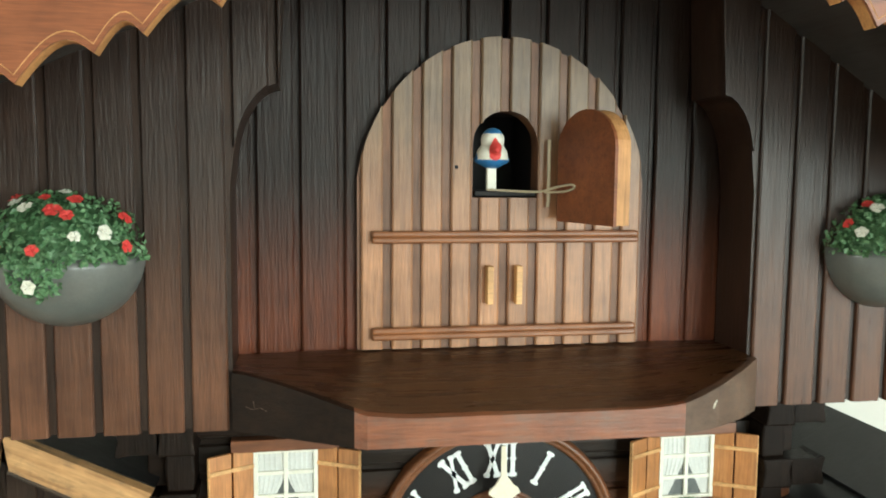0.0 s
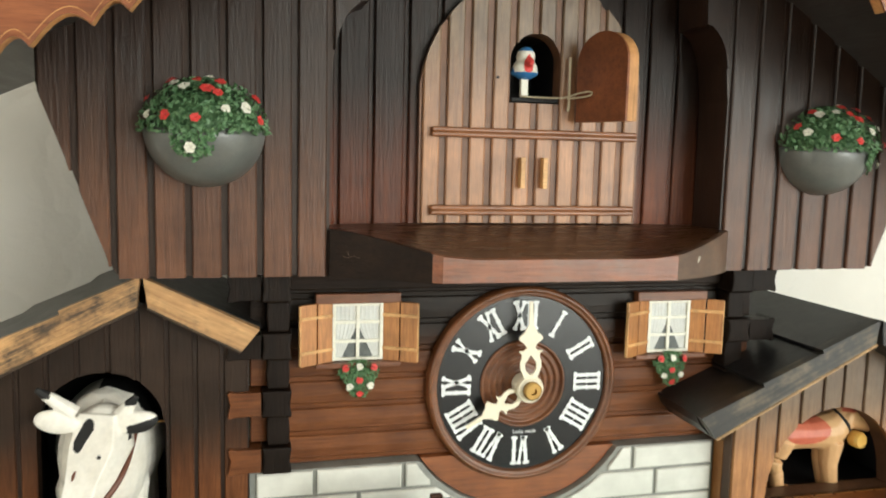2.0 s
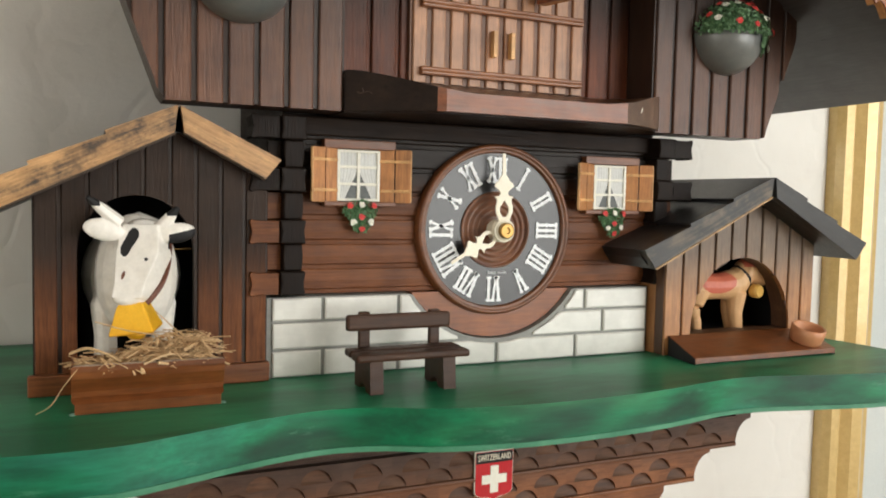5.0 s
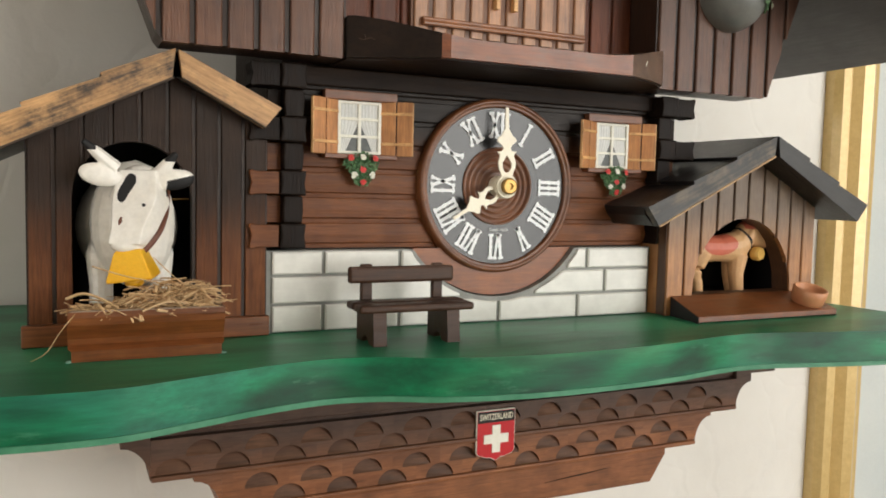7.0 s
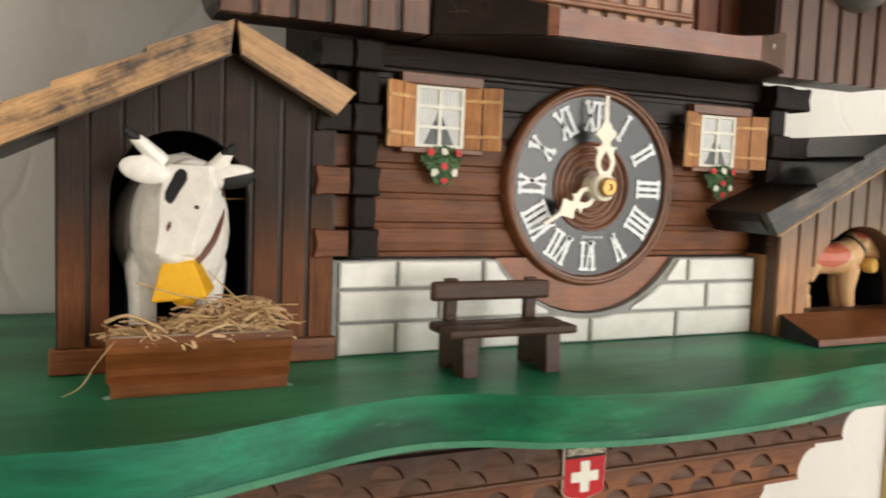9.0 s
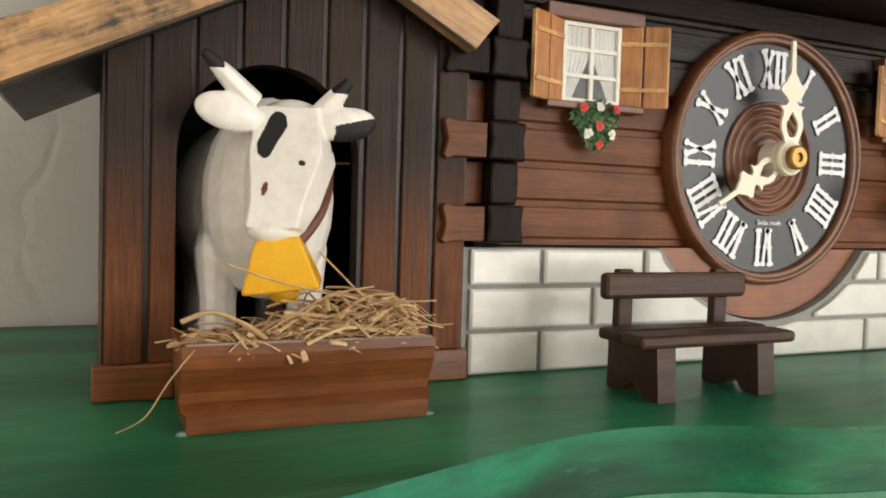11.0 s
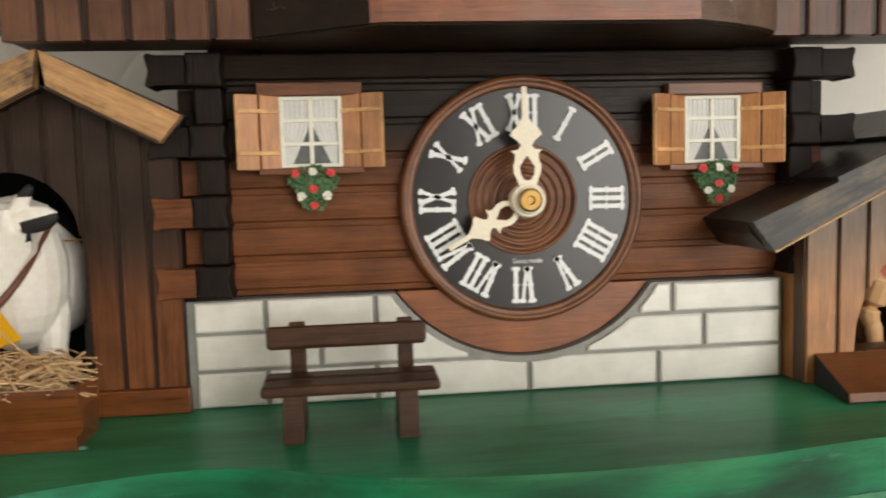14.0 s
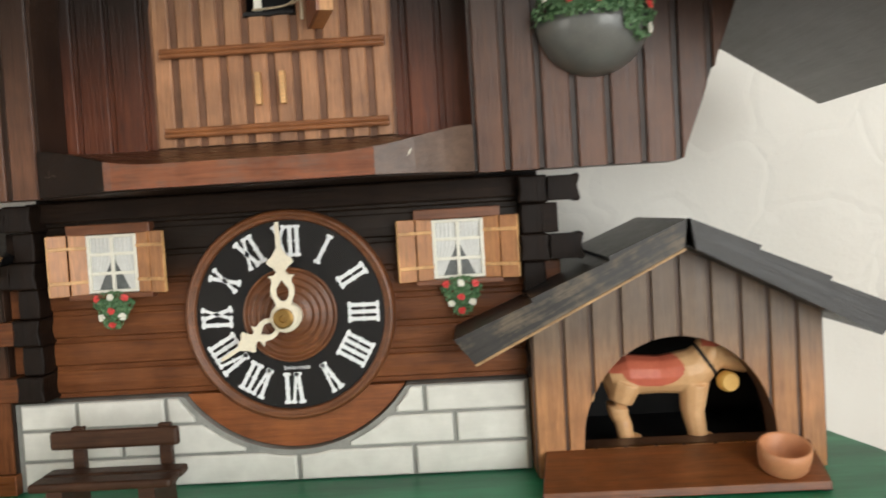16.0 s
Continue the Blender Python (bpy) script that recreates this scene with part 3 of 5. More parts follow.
def chalet():
    t = thing("clock_case", "dark wooden case of the chalet cuckoo clock against the wall", "clock case")
    bm = bmesh.new()
    box(bm, -0.150, -0.018, 0.012, WALL - 0.002, TOP + 0.001, 1.845)
    box(bm, 0.018, 0.146, 0.012, WALL - 0.002, TOP + 0.001, 1.79)
    box(bm, -0.018, 0.018, 0.012, WALL - 0.002, TOP + 0.001, 1.7165)
    box(bm, -0.018, 0.018, 0.012, WALL - 0.002, 1.762, 1.84)
    box(bm, -0.018, 0.018, 0.05, WALL - 0.002, 1.7165, 1.762)
    part("body", bm, M["darkz"], t)
    w = thing("log_wall", "horizontal brown wooden logs, stained almost black towards the top", "log wall")
    z = 1.5065
    h = 0.0162
    for k in range(7):
        bm = bmesh.new()
        prof = [(0.012, z), (0.0050, z), (0.0048, z + 0.0026), (0.0034, z + 0.0036), (0.0030, z + 0.0085), (0.0032, z + h - 0.0006), (0.0038, z + h), (0.012, z + h)]
        a = [bm.verts.new((-0.141, y, q)) for y, q in prof]
        b = [bm.verts.new((0.134, y, q)) for y, q in prof]
        bm.faces.new(a)
        bm.faces.new(b[::-1])
        for i in range(len(prof)):
            j = (i + 1) % len(prof)
            bm.faces.new((a[i], b[i], b[j], a[j]))
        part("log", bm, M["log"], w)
        z += h
    bm = bmesh.new()
    box(bm, -0.15, 0.142, -0.001, 0.012, 1.609, 1.621, 0.001)
    part("top_beam", bm, M["dark"], w)
    bm = bmesh.new()
    n = 30
    a0 = math.asin(0.0432 / 0.0765)
    arc = [math.pi + a0 + (math.pi - 2 * a0) * i / n for i in range(n + 1)]
    prism(bm, [(0.0765 * math.cos(a), ZD + 0.0765 * math.sin(a)) for a in arc], 0.0005, 0.0125)
    part("dial_backboard", bm, M["board"], w, "smooth brown rounded board under the dial")


chalet()


def bevelled(name, bm, offset, mat, parent, label=""):
    bmesh.ops.recalc_face_normals(bm, faces=bm.faces[:])
    bmesh.ops.bevel(bm, geom=bm.edges[:], offset=offset, segments=2, affect="EDGES", profile=0.5)
    return part(name, bm, mat, parent, label)


def log_corner(sign, xin, label):
    """Notched log ends: some face the front, some stick out to the side."""
    t = thing("log_corner", label, "log joint", "log corners")
    rnd = random.Random(4 + sign)
    for k in range(7):
        bot, top = 1.507 + k * 0.0162, 1.507 + (k + 1) * 0.0162
        mid = (bot + top) / 2
        wide = k % 2 == 0
        near, far = (0.0, 0.0165) if wide else (0.0016, 0.0132)
        x0, x1 = sorted((xin + sign * near, xin + sign * far))
        j = rnd.uniform(-0.0005, 0.0005)
        bm = bmesh.new()
        if wide:
            prism(bm, [(x0, bot + 0.0008), (x1, bot + 0.0004), (x1 - 0.0012, mid), (x1, top - 0.0006), (x0, top - 0.0004), (x0 + 0.0012, mid + 0.0005)], -0.0125 + j, 0.02)
        else:
            prism(bm, [(x0, bot - 0.0004), (x1, bot - 0.0004), (x1 + 0.0006, mid), (x1, top + 0.0004), (x0, top + 0.0004), (x0 - 0.0006, mid)], -0.0090 + j, 0.02)
        bevelled("front_log_end", bm, 0.0011, M["darkz"], t)
        bm = bmesh.new()
        if wide:
            xi, xo = xin + sign * 0.0166, xin + sign * (0.0350 + j)
            e = 0.0013
            prism(bm, [(xi, bot + e), (xo - sign * 0.0045, bot + e), (xo - sign * 0.0014, bot + 0.0003), (xo, bot + 0.0016), (xo - sign * 0.0016, mid), (xo, top - 0.0016), (xo - sign * 0.0014, top - 0.0003), (xo - sign * 0.0045, top - e), (xi, top - e)], -0.0108, 0.006)
            bevelled("side_log_end", bm, 0.0005, M["log"] if k < 4 else M["darkz"], t)
        else:
            xa, xb = sorted((xin + sign * 0.0134, xin + sign * 0.0225))
            box(bm, xa, xb, -0.0015, 0.006, bot - 0.0004, top + 0.0004, 0.0006, segs=1)
            part("side_log_end", bm, M["log"] if k < 4 else M["dark"], t)
    if sign < 0:
        bm = bmesh.new()
        for i in range(9):
            ball(bm, (xin - 0.004 - 0.0011 * i, -0.0126, 1.6135 + 0.0012 * math.sin(i * 0.9)), (rnd.uniform(0.0006, 0.0012), 0.0004, rnd.uniform(0.0002, 0.0006)), pose(0, 0, 0, 0, rnd.uniform(-40, 40), 0), 10)
        smooth(part("glue_smear", bm, M["glue_pale"], t, "dried pale glue"))
    return t


log_corner(-1, -0.140, "stack of dark notched log ends beside the barn")
log_corner(1, 0.133, "stack of dark notched log ends above the kennel roof")


def brick_base():
    t = thing("brick_base", "low pale grey painted brick plinth with darker joints", "brick wall")
    x0, x1 = -0.163, 0.1335
    R = 0.0775

    def lower(x):
        return TOP + 0.0002

    def upper(x):
        return min(1.5055, ZD - math.sqrt(R * R - x * x)) if abs(x) < R else 1.5055
    bm = bmesh.new()
    for pts in strip_pieces(x0, x1, lower, upper, None, 150):
        prism(bm, pts, -0.0036, 0.0115)
    part("mortar", bm, M["joint"], t, "grey joints")
    rows = [(1.4548, 1.4708, [-0.1605, -0.1265, -0.0745, 0.0005, 0.067, 0.1325]), (1.4728, 1.4888, [-0.1605, -0.101, 0.0, 0.091, 0.1325]), (1.4908, 1.5048, [-0.1605, -0.1265, -0.0745, 0.0, 0.0745, 0.1325])]
    for za, zb, xs in rows:
        for a, b in zip(xs, xs[1:]):
            a2, b2 = a + 0.0013, b - 0.0013
            bm = bmesh.new()
            cut = [(x, min(zb, (ZD - math.sqrt((R + 0.003) ** 2 - x * x)) if abs(x) < R + 0.003 else zb)) for x in [a2 + (b2 - a2) * i / 24 for i in range(25)]]
            cut = [(x, z) for x, z in cut if z > za + 0.0006]
            if len(cut) > 2:
                pts = [(cut[0][0], za), (cut[-1][0], za)] + cut[::-1]
                cx = (cut[0][0] + cut[-1][0]) / 2
                prism(bm, pts, -0.0058, 0.0, lambda p: (p[0] + (0.001 if p[0] < cx else -0.001), p[1] + (0.0009 if p[1] < (za + zb) / 2 else -0.0009)))
                part("brick", bm, M["brick"], t)
            else:
                bm.free()


brick_base()

# ---- dial ----


def stroke(bm, a, b, w, y0, y1, flare=True):
    """One bar of a numeral with flared ends."""
    a, b = Vector(a), Vector(b)
    d = (b - a).normalized()
    s = Vector((-d.y, d.x))
    L = (b - a).length
    prof = [(0, 0.55), (0.03, 1.1), (0.09, 1.1), (0.12, 0.6), (0.46, 0.56), (0.5, 0.95), (0.54, 0.56), (0.88, 0.6), (0.91, 1.1), (0.97, 1.1), (1, 0.55)] if flare else [(0, 0.4), (1, 0.4)]
    pts = [a + d * L * t + s * w * k for t, k in prof] + [a + d * L * t - s * w * k for t, k in prof[::-1]]
    prism(bm, [(p.x, p.y) for p in pts], y0, y1)


def numeral(word, angle):
    bm = bmesh.new()
    H = 0.0182
    widths = {"I": 0.0040, "V": 0.0078, "X": 0.0084}
    total = sum(widths[c] for c in word)
    x = -total / 2
    for c in word:
        w = widths[c]
        if c == "I":
            stroke(bm, (x + w / 2, -H / 2), (x + w / 2, H / 2), 0.0019, 0, 0.0005)
        elif c == "V":
            stroke(bm, (x + 0.0014, H / 2), (x + w / 2 - 0.0004, -H / 2), 0.0019, 0, 0.0005)
            stroke(bm, (x + w - 0.0014, H / 2), (x + w / 2 + 0.0004, -H / 2), 0.0014, 0, 0.0005)
        else:
            stroke(bm, (x + 0.0012, H / 2), (x + w - 0.0012, -H / 2), 0.0019, 0, 0.0005)
            stroke(bm, (x + w - 0.0012, H / 2), (x + 0.0012, -H / 2), 0.0014, 0, 0.0005)
        x += w
    m = Matrix.Translation((0, -0.0008, ZD)) @ pose(0, 0, 0, 0, angle, 0) @ Matrix.Translation((0, 0, 0.0424))
    bmesh.ops.transform(bm, matrix=m, verts=bm.verts[:])
    return bm


def dial():
    t = thing("clock_dial", "round black dial with white Roman numerals in a brown wooden ring", "clock dial")
    face = pose(0, 0, ZD, 90)
    bm = bmesh.new()
    lathe(bm, [(0.0605, -0.006), (0.0605, 0.0015), (0.0598, 0.0032), (0.0583, 0.0042), (0.0572, 0.0036), (0.0567, 0.0024), (0.0558, 0.0030), (0.0548, 0.0022), (0.0543, 0.0004), (0.0543, -0.006)], face, 96)
    smooth(part("ring", bm, M["ring"], t, "turned brown wooden ring"))
    bm = bmesh.new()
    lathe(bm, [(0.0545, -0.004), (0.0545, 0.0), (0.0268, 0.0), (0.0268, -0.004)], face, 96)
    part("face", bm, M["dial"], t, "matt black dial face")
    bm = bmesh.new()
    prof = [(0.0272, -0.004), (0.0272, 0.0012), (0.0262, 0.0016)]
    for r in (0.0245, 0.0205, 0.0165, 0.0125):
        prof += [(r + 0.0012, 0.001), (r + 0.0006, -0.0008), (r - 0.0004, -0.0012), (r - 0.0018, 0.0006)]
    prof += [(0.009, 0.0008), (0, 0.0008)]
    lathe(bm, prof, face, 72)
    smooth(part("turned_centre", bm, M["ring"], t, "brown wooden centre with turned rings"))
    for k, w in enumerate(["XII", "I", "II", "III", "IIII", "V", "VI", "VII", "VIII", "IX", "X", "XI"]):
        part("numeral", numeral(w, 30 * k + 0.6), M["white"], t)
    me = text_mesh("Swiss made", 0.0033, pose(0.002, -0.0006, ZD - 0.0305, 90))
    me.materials.append(M["white"])
    o = new("lettering", me)
    o.parent = t
    for name, angle, length, y, k in (("hour_hand", 239.5, 0.0445, -0.0105, 1.0), ("minute_hand", -1.5, 0.0535, -0.0140, 1.15)):
        bm = bmesh.new()
        L = length
        half = [(0.0036, 0.0055), (0.0050, 0.0095), (0.0066, 0.0130), (0.0067, 0.0165), (0.0056, 0.0200), (0.0058, 0.0220), (0.0076, 0.0236), (0.0040, 0.0240), (0.0026, 0.0258), (0.0040, 0.0280), (0.0056, 0.0292), (0.0076, 0.0308), (0.0068, 0.0328), (0.0044, 0.0345), (0.0030, 0.0368), (0.0014, 0.0392), (0.0011, 0.0535)]
        sc = L / 0.0535
        half = [(w * (0.9 if k < 1.1 else 1.0), d * (sc if d > 0.006 else 1)) for w, d in half]
        inner = [(0.0018, 0.0098), (0.0034, 0.0125), (0.0036, 0.0160), (0.0016, 0.0190), (0.0, 0.0212)]
        inner = [(w * (0.9 if k < 1.1 else 1.0), d * sc) for w, d in inner]
        for s in (-1, 1):
            pts = [(0, half[0][1])] + [(s * w, d) for w, d in half] + [(0, half[-1][1])] + [(s * w, d) for w, d in inner[::-1]] + [(0, 0.0092 * sc)]
            prism(bm, pts, 0, 0.0012)
        m = Matrix.Translation((0, y, ZD)) @ pose(0, 0, 0, 0, angle, 0)
        lathe(bm, [(0.0, 0.0), (0.0078, 0.0), (0.0084, 0.0008), (0.0078, 0.0018), (0, 0.0018)], pose(0, 0.0014, 0, 90), 40)
        bmesh.ops.transform(bm, matrix=m, verts=bm.verts[:])
        part(name, bm, M["ivory"], t, "ivory fretted hand")
    bm = bmesh.new()
    lathe(bm, [(0.0074, 0.0), (0.0074, 0.014), (0.006, 0.0155), (0, 0.0155)], face, 40)
    smooth(part("hub", bm, M["ivory"], t, "ivory hub"))
    bm = bmesh.new()
    lathe(bm, [(0.0056, 0.0155), (0.0056, 0.0182), (0.0046, 0.0188), (0.0022, 0.0188), (0.0018, 0.0175), (0, 0.0175)], face, 32)
    part("nut", bm, M["brass"], t, "brass nut")


dial()

# ---- windows with shutters ----


def leaf_cluster(bm, place, count, size, rnd):
    for _ in range(count):
        p, nrm = place(rnd)
        q = Vector(nrm).to_track_quat("Z", "Y").to_matrix().to_4x4() @ pose(0, 0, 0, rnd.uniform(-50, 50), rnd.uniform(-50, 50), rnd.uniform(0, 360))
        s = size * rnd.uniform(0.6, 1.25)
        m = Matrix.Translation(p) @ q
        vs = [bm.verts.new(m @ Vector((x * s, y * s, z * s))) for x, y, z in ((0, -0.6, 0), (0.4, 0, 0.14), (0, 0.75, 0), (-0.4, 0, 0.14))]
        bm.faces.new((vs[0], vs[1], vs[2]))
        bm.faces.new((vs[0], vs[2], vs[3]))


def flower(parent, p, nrm, r, mat, name="flower"):
    bm = bmesh.new()
    rnd = random.Random(int(abs(p[0] * 1e5 + p[2] * 7e5)))
    m = Matrix.Translation(p) @ Vector(nrm).to_track_quat("Z", "Y").to_matrix().to_4x4()
    for ring, (k, rad, lift) in enumerate(((6, 1.0, 0.25), (4, 0.55, 0.55))):
        for i in range(k):
            a = 2 * math.pi * i / k + ring * 0.5 + rnd.uniform(-0.2, 0.2)
            rr = r * rad * rnd.uniform(0.85, 1.15)
            c, s = math.cos(a), math.sin(a)
            v = [bm.verts.new(m @ Vector(q)) for q in ((0, 0, r * 0.15 * (ring + 1)), (rr * (0.7 * c - 0.42 * s), rr * (0.7 * s + 0.42 * c), r * lift), (rr * c, rr * s, r * lift * 0.8), (rr * (0.7 * c + 0.42 * s), rr * (0.7 * s - 0.42 * c), r * lift))]
            bm.faces.new(v)
    part(name, bm, mat, parent)


def window(cx, zc, label, group="chalet windows"):
    t = thing("chalet_window", label, "window", group)
    w, h = 0.0290, 0.0335
    y = 0.0035
    bm = bmesh.new()
    box(bm, cx - w / 2, cx + w / 2, y - 0.001, y + 0.006, zc - h / 2, zc + h / 2)
    part("backing", bm, M["grey"], t, "grey printed pane backing")
    bm = bmesh.new()
    for s in (-1, 1):
        box(bm, cx + s * (w / 2 - 0.0008) - 0.0010, cx + s * (w / 2 - 0.0008) + 0.0010, y - 0.0028, y, zc - h / 2, zc + h / 2, 0.0003)
        box(bm, cx - w / 2, cx + w / 2, y - 0.0027, y, zc + s * (h / 2 - 0.0008) - 0.0009, zc + s * (h / 2 - 0.0008) + 0.0009, 0.0003)
    box(bm, cx - 0.0010, cx + 0.0010, y - 0.0025, y, zc - h / 2, zc + h / 2, 0.0002)
    for k in (-1, 1):
        box(bm, cx - w / 2, cx + w / 2, y - 0.0024, y, zc + k * h / 6 - 0.0009, zc + k * h / 6 + 0.0009, 0.0002)
    part("window_frame", bm, M["petal"], t, "white window frame with glazing bars")
    for s in (-1, 1):
        bm = bmesh.new()
        n = 16
        grid = []
        for i in range(n + 1):
            u = i / n
            col = []
            for k in range(9):
                v = k / 8
                inner = 0.0004 if v > 0.58 else 0.0004 + 0.0088 * ((0.58 - v) / 0.58) ** 0.95
                x = cx + s * (w / 2 - 0.0012 - u * (w / 2 - 0.0014 - inner))
                col.append(bm.verts.new((x, y - 0.0013 + 0.00016 * math.sin(u * 34), zc - h / 2 + 0.001 + v * (h - 0.002))))
            grid.append(col)
        for i in range(n):
            for k in range(8):
                bm.faces.new((grid[i][k], grid[i + 1][k], grid[i + 1][k + 1], grid[i][k + 1]))
        part("curtain", bm, M["curtain"], t)
    for nm, z0, z1, half, yy in (("lintel", zc + h / 2 + 0.0004, zc + h / 2 + 0.0062, 0.0245, -0.0026), ("window_sill", zc - h / 2 - 0.0034, zc - h / 2 - 0.0004, 0.0245, -0.0040)):
        bm = bmesh.new()
        box(bm, cx - half, cx + half, yy, 0.008, z0, z1, 0.0005)
        part(nm, bm, M["lintel"], t)
    sw, sh = 0.0215, 0.0352
    for s in (-1, 1):
        m = Matrix.Translation((cx + s * w / 2, y - 0.001, zc)) @ pose(0, 0, 0, 0, 0, -s * 27)
        bm = bmesh.new()
        for k in range(2):
            a, b = k * sw / 2 + (0.0004 if k else 0), (k + 1) * sw / 2 - (0 if k else 0.0004)
            lo, hi = (a, b) if s > 0 else (-b, -a)
            box(bm, lo, hi, -0.0011, 0.0009, -sh / 2, sh / 2, 0.0004)
        bmesh.ops.transform(bm, matrix=m, verts=bm.verts[:])
        sp = part("shutter", bm, M["shutter"], t, "open honey-brown board shutter")
        for q in (-1, 1):
            bm = bmesh.new()
            lo, hi = (0.0006, sw) if s > 0 else (-sw, -0.0006)
            box(bm, lo, hi, -0.0018, -0.0009, q * 0.0098 - 0.0010, q * 0.0098 + 0.0010, 0.0003)
            bmesh.ops.transform(bm, matrix=m, verts=bm.verts[:])
            part("batten", bm, M["strip"], sp, "pale batten")
        bm = bmesh.new()
        lo, hi = (sw - 0.0003, sw + 0.0005) if s > 0 else (-sw - 0.0005, -sw + 0.0003)
        box(bm, lo, hi, -0.0010, 0.0008, -sh / 2 + 0.0004, sh / 2 - 0.0004, 0.0002)
        bmesh.ops.transform(bm, matrix=m, verts=bm.verts[:])
        part("cut_edge", bm, M["strip"], sp, "pale cut edge")
    # heart-shaped flower bunch under the sill
    f = thing("flower_garland", "small green garland with red and white flowers under a window", "flowers", "window garlands")
    rnd = random.Random(int(cx * 1000))

    def place(r):
        while True:
            u, v = r.uniform(-1, 1), r.uniform(-1, 1)
            if u * u + v * v < 1 and abs(u) < 0.78 + 0.5 * v:
                break
        return Vector((cx + 0.0005 + u * 0.0128, -0.0012 - 0.0032 * (1 - u * u), zc - h / 2 - 0.0098 + v * 0.0110)), (u * 0.6, -1, v * 0.4 + 0.2)
    bm = bmesh.new()
    box(bm, cx - 0.004, cx + 0.005, -0.003, 0.004, zc - h / 2 - 0.014, zc - h / 2 + 0.0005, 0.001)
    leaf_cluster(bm, place, 520, 0.0021, rnd)
    part("foliage", bm, M["leaf"], f)
    for dx, dz, mat in ((-0.0078, 0.0062, "red"), (0.0005, 0.0068, "petal"), (0.0086, 0.0062, "red"), (0.0004, -0.001, "red"), (-0.0054, -0.0045, "petal"), (0.0066, -0.0042, "petal"), (0.0004, -0.0088, "red")):
        flower(f, Vector((cx + dx, -0.0056, zc - h / 2 - 0.0092 + dz)), (dx * 30, -1, dz * 30), 0.0023, M[mat])


window(-0.1018, 1.5842, "small white window with curtains and open honey-brown shutters beside the barn")
window(0.0985, 1.5815, "small white window with curtains and open honey-brown shutters above the kennel")

# ---- upper gable with the balcony ----
YG = -0.032


def roof_left(x):
    return 1.698 + 0.47 * (x + 0.342)


def roof_right(x):
    return 1.667 + 0.64 * (0.325 - x)


def gable():
    t = thing("upper_gable", "dark brown grooved plank gable with a shouldered recess", "gable")

    def lower(x):
        if x < -0.227:
            return 1.622 + (-0.227 - x) * 2.75
        if x > 0.218:
            return 1.622 + (x - 0.218) * 2.6
        return 1.622

    def upper(x):
        return min(roof_left(x), roof_right(x)) + 0.002

    def arch(x):
        if x < -0.1015:
            u = (x + 0.1222) / 0.0207
            return 1.722 + 0.043 * math.sqrt(max(0, 1 - (1 - u) ** 2)) ** 1.0 if u > 0 else 1.722
        if x > 0.092:
            u = (0.1102 - x) / 0.0182
            return 1.722 + 0.043 * math.sqrt(max(0, 1 - (1 - u) ** 2)) if u > 0 else 1.722
        return 1.835
    hole = (-0.1222, 0.1102, 1.60, arch)
    cuts = [-0.2615, -0.2445, -0.2275, -0.2100, -0.1925, -0.1750, -0.1575, -0.1400, -0.1222]
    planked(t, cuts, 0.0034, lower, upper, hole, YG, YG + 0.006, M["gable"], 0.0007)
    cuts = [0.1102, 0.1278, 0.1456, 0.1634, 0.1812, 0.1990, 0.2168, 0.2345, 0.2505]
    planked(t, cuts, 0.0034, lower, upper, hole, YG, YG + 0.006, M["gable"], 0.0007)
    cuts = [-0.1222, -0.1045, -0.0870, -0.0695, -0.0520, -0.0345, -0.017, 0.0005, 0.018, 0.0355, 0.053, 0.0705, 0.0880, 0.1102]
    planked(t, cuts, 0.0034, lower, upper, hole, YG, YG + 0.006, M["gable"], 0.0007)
    backed("backing", t, -0.2608, 0.2470, lambda x: lower(x) + 0.0008, lambda x: upper(x) - 0.0005, hole, YG + 0.0022, 0.0, M["groove"])
    r = thing("recess_wall", "reddish-brown grooved board wall at the back of the recess", "wall panel")
    cuts = [-0.137, -0.1150, -0.0955, -0.0755, -0.0565, -0.0380, -0.0190]
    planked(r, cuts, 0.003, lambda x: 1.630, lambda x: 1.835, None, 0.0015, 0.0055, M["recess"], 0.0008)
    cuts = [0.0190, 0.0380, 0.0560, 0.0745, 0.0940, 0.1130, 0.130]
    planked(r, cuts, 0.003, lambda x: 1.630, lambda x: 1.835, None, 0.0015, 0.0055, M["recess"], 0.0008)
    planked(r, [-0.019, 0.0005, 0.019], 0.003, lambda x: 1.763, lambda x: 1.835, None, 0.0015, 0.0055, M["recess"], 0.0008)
    bm = bmesh.new()
    box(bm, -0.140, -0.0165, 0.004, 0.0118, 1.624, 1.835)
    box(bm, 0.0165, 0.134, 0.004, 0.0118, 1.624, 1.835)
    part("backing", bm, M["recess"], r)


gable()


